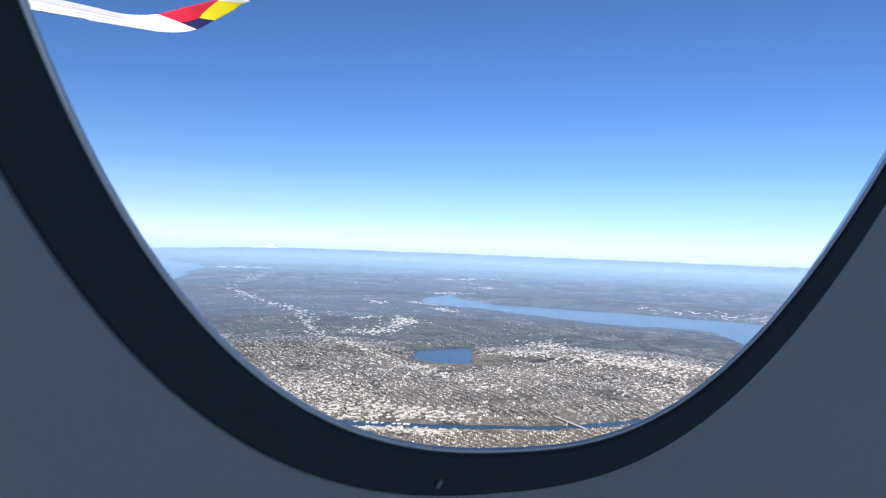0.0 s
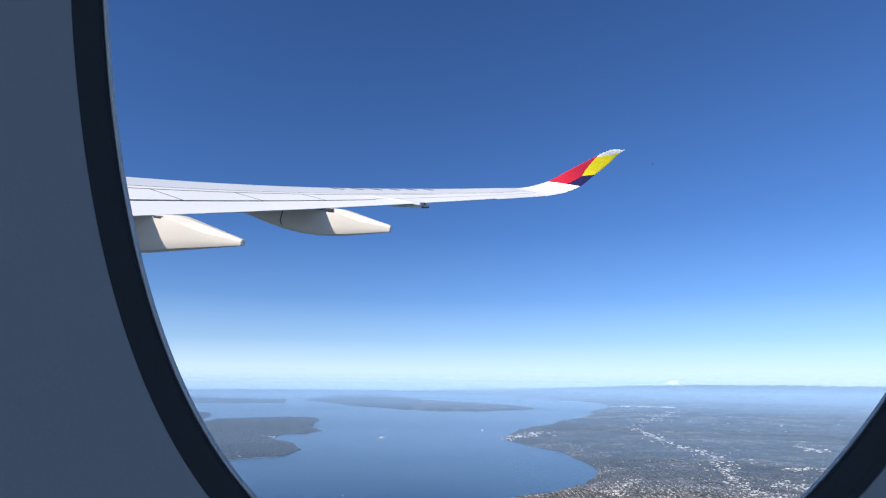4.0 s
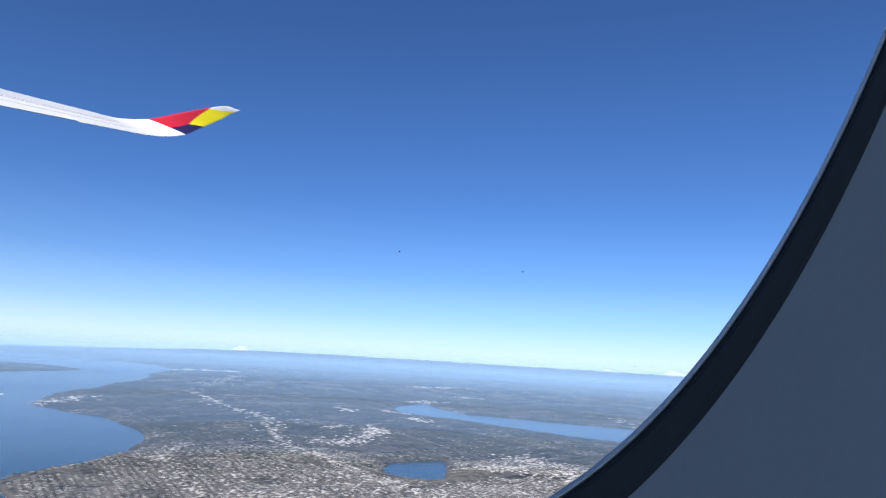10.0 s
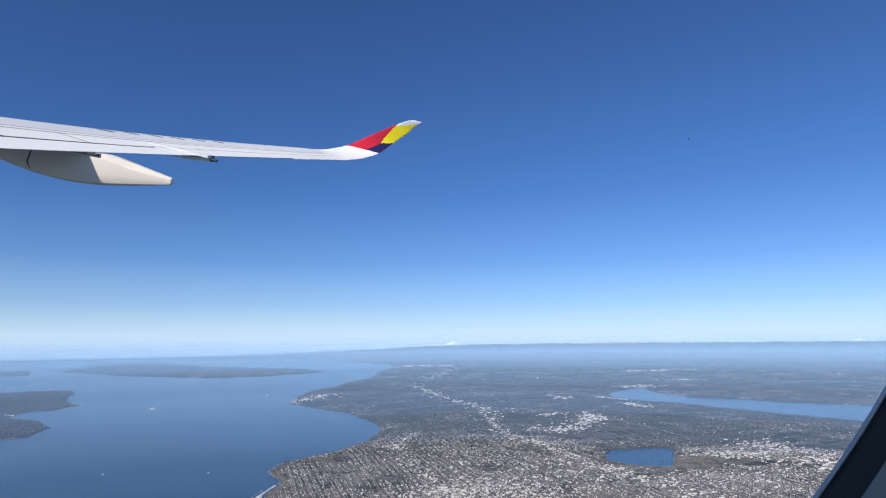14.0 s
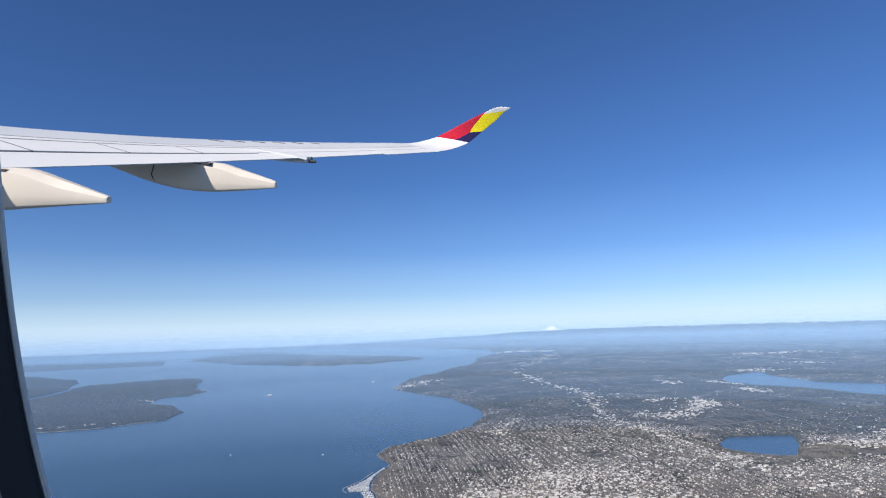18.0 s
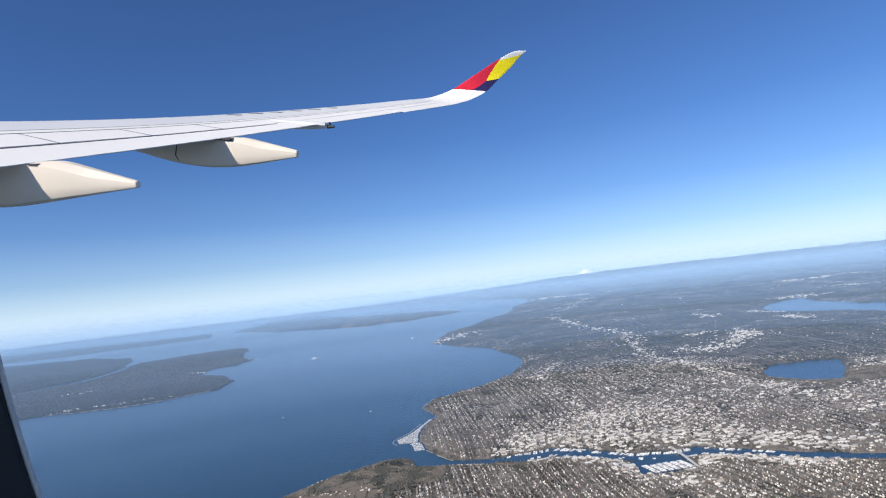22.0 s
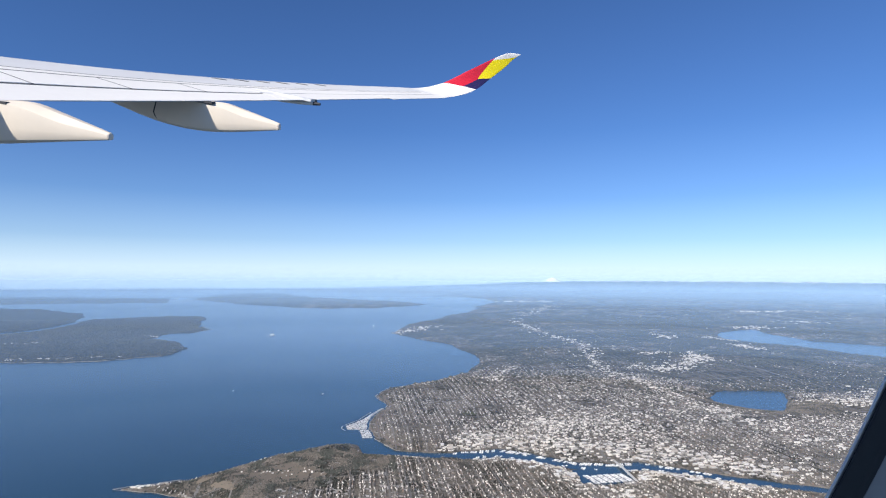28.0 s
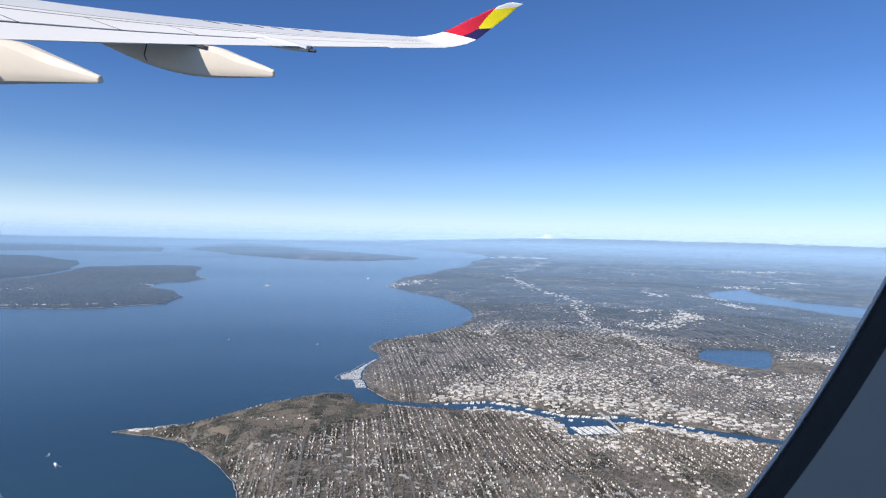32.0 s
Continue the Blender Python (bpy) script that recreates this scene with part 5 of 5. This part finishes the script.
stuff("moored_boats", [boxes(boat[:, :2], np.zeros(len(boat)), boat[:, 2], boat[:, 3], np.full(len(boat), 0.0032), 0.002, 0.4, boat[:, 4])], BOATS, "white boats moored in rows", "boats")
bands("breakwater", [ribbon([(-0.98, 1.64), (-1.025, 1.74), (-1.01, 1.83), (-0.84, 2.08), (-0.70, 2.42)], 0.006, 0, 0.03)], CONCRETE, "low stone breakwater off the marina", "breakwater", dry=False, flat=0.003)

# -- ships under way --
SHIP = painted("ship_white", (0.8, 0.8, 0.78), 0.4, 3.0, 0.1, bump_by=0.0)
HULL = painted("ship_dark_hull", (0.05, 0.09, 0.08), 0.4, 3.0, 0.2, bump_by=0.0)
FOAM = painted("wake_foam", (0.62, 0.68, 0.72), 0.8, 6.0, 0.3, bump_by=0.0)


def ship(x, y, turn, size, label, hull=HULL):
    """A ship with hull, deckhouse, funnel and the foam of its wake; size: length in kilometres."""
    L, B = size * K, size * K * 0.2
    pos = place(np.array([(x, y)]), np.zeros(1))[0]
    ob = empty("ship", Matrix.Translation(pos) @ pose(0, 0, 0, 0, 0, turn), label, "ship", group="ships under way")
    out = [(-0.5, 0.7), (-0.42, 1.0), (0.2, 1.0), (0.4, 0.6), (0.5, 0.0)]
    edge = [(u * L, w * B / 2) for u, w in out] + [(u * L, -w * B / 2) for u, w in out[-2::-1]]
    v, f = loft([[Vector((px * 0.96, py * 0.9, -0.1)) for px, py in edge], [Vector((px, py, 0.09 * L)) for px, py in edge]])
    child("hull", mesh_of("hull", v, f, hull), ob)
    sq = [(-0.36, -0.4), (0.18, -0.4), (0.18, 0.4), (-0.36, 0.4)]
    v, f = loft([[Vector((u * L, w * B, z * L)) for u, w in sq] for z in (0.09, 0.17)] + [[Vector((u * L * 0.8, w * B * 0.8, z * L)) for u, w in sq] for z in (0.17, 0.21)])
    child("deckhouse", mesh_of("deckhouse", v, f, SHIP), ob, "white deckhouse")
    v, f = loft([[Vector((-0.12 * L + math.cos(k) * 0.03 * L, math.sin(k) * 0.03 * L, z * L)) for k in (i * 0.785 for i in range(8))] for z in (0.2, 0.28)])
    child("funnel", mesh_of("funnel", v, f, hull), ob)
    for sgn in (-1, 1):
        v = [(0.45 * L, 0, 0.02), (-0.4 * L, sgn * 0.12 * L, 0.02), (-1.1 * L, sgn * 0.30 * L, 0.02), (-1.1 * L, sgn * 0.24 * L, 0.02), (-0.4 * L, sgn * 0.06 * L, 0.02)]
        me = mesh_of("wake", v, [(0, 1, 4), (1, 2, 3, 4)] if sgn > 0 else [(4, 1, 0), (4, 3, 2, 1)], FOAM)
        child("wake", me, ob, "white foaming wake")
    return ob


ship(-3.06, 11.68, 10, 0.15, "white and green ferry crossing the sound", painted("ferry_green", (0.70, 0.74, 0.72), 0.4, 3.0, 0.1, bump_by=0.0))
ship(-2.74, -0.38, 130, 0.055, "white passenger boat with a foaming wake", SHIP)
ship(-2.86, -0.20, 105, 0.035, "small grey tug with a foaming wake", painted("tug_grey", (0.45, 0.48, 0.5), 0.5, 3.0, 0.2, bump_by=0.0))
ship(-2.52, 3.92, 60, 0.03, "small white motor boat on open water", SHIP)
ship(-1.31, 3.56, 200, 0.03, "small white sailing boat off the shore", SHIP)
ship(-0.31, 14.46, 80, 0.12, "pale ship far out on the sound", SHIP)

# -- bridges --


def bridge(pts, width, height, label, every):
    """A deck on piers."""
    first = place(np.array([pts[0]]), np.zeros(1))[0]
    ob = empty("bridge", Matrix.Translation(first), label, "bridge")
    P = np.array(pts, float)
    seg = np.hypot(*np.diff(P, axis=0).T)
    cum = np.concatenate([[0], np.cumsum(seg)])
    n = max(8, int(cum[-1] / 0.1))
    t = np.linspace(0, cum[-1], n)
    c = np.stack([np.interp(t, cum, P[:, 0]), np.interp(t, cum, P[:, 1])], 1)
    hz = np.interp(t, np.linspace(0, cum[-1], len(height)), height)
    g = np.gradient(c, axis=0)
    g /= np.hypot(g[:, 0], g[:, 1])[:, None]
    side = np.stack([-g[:, 1], g[:, 0]], 1) * width / 2
    a, b = place(c - side, hz) - first, place(c + side, hz) - first
    th = Vector((0, 0, 0.12))
    rings_ = [[Vector(p), Vector(q), Vector(q) - th, Vector(p) - th] for p, q in zip(a, b)]
    child("deck", mesh_of("deck", *loft(rings_), CONCRETE), ob, "pale concrete deck")
    mid = place(c, hz) - first
    me = None
    for i in range(0, n, every):
        h = hz[i] * K
        r8 = [[Vector((math.cos(k) * 0.16, math.sin(k) * 0.16, z)) for k in (j * 1.047 for j in range(6))] for z in (-h - 0.3, -0.1)]
        pr = child("pier", mesh_of("pier", *loft(r8), CONCRETE), ob)
        pr.location = mid[i]
    return ob


bridge([(6.9, -1.55), (7.6, -1.75), (8.4, -1.62), (9.2, -1.60), (12.45, -2.2)], 0.04, [0.03, 0.02, 0.008, 0.006, 0.006, 0.02], "long pale floating highway bridge across the lake", 3)
bridge([(1.25, -0.15), (1.30, 0.45)], 0.022, [0.012, 0.02, 0.012], "pale road bridge over the ship canal", 2)
bridge([(3.05, -1.5), (3.2, -0.55)], 0.025, [0.03, 0.05, 0.04], "high pale road bridge over the canal", 2)

# -- towers --


def tower(x, y, wide, high, label):
    p = np.array([(x, y)])
    ob = empty("tower_block", Matrix.Translation(place(p, ground_z(p))[0]), label, "tower block", group="tower blocks")
    w, h = wide * K / 2, high * K
    v, f = loft([[Vector((sx * w, sy * w * 0.7, z)) for sx, sy in ((-1, -1), (1, -1), (1, 1), (-1, 1))] for z in (-0.2, h)])
    child("wall", mesh_of("wall", v, f, CONCRETE), ob)
    v, f = loft([[Vector((sx * w * 0.5, sy * w * 0.4, z)) for sx, sy in ((-1, -1), (1, -1), (1, 1), (-1, 1))] for z in (h, h * 1.08)])
    child("roof_house", mesh_of("roof_house", v, f, CONCRETE), ob)
    n = 6
    for k in range(n):
        z = h * (k + 0.55) / n
        v, f = loft([[Vector((sx * w * 1.01, sy * w * 0.71, zz)) for sx, sy in ((-1, -1), (1, -1), (1, 1), (-1, 1))] for zz in (z, z + h * 0.35 / n)])
        child("window_band", mesh_of("window_band", v, f, SEAM), ob, "dark band of windows")


for x, y, w, h in ((8.75, -2.35, 0.04, 0.06), (8.83, -2.40, 0.035, 0.05), (8.92, -2.47, 0.04, 0.06), (6.15, 0.05, 0.04, 0.09), (6.35, -0.25, 0.035, 0.07), (6.75, -0.6, 0.04, 0.06), (6.0, 0.35, 0.03, 0.06), (6.55, -0.05, 0.03, 0.05)):
    tower(x, y, w, h, "pale concrete tower block above lower roofs")
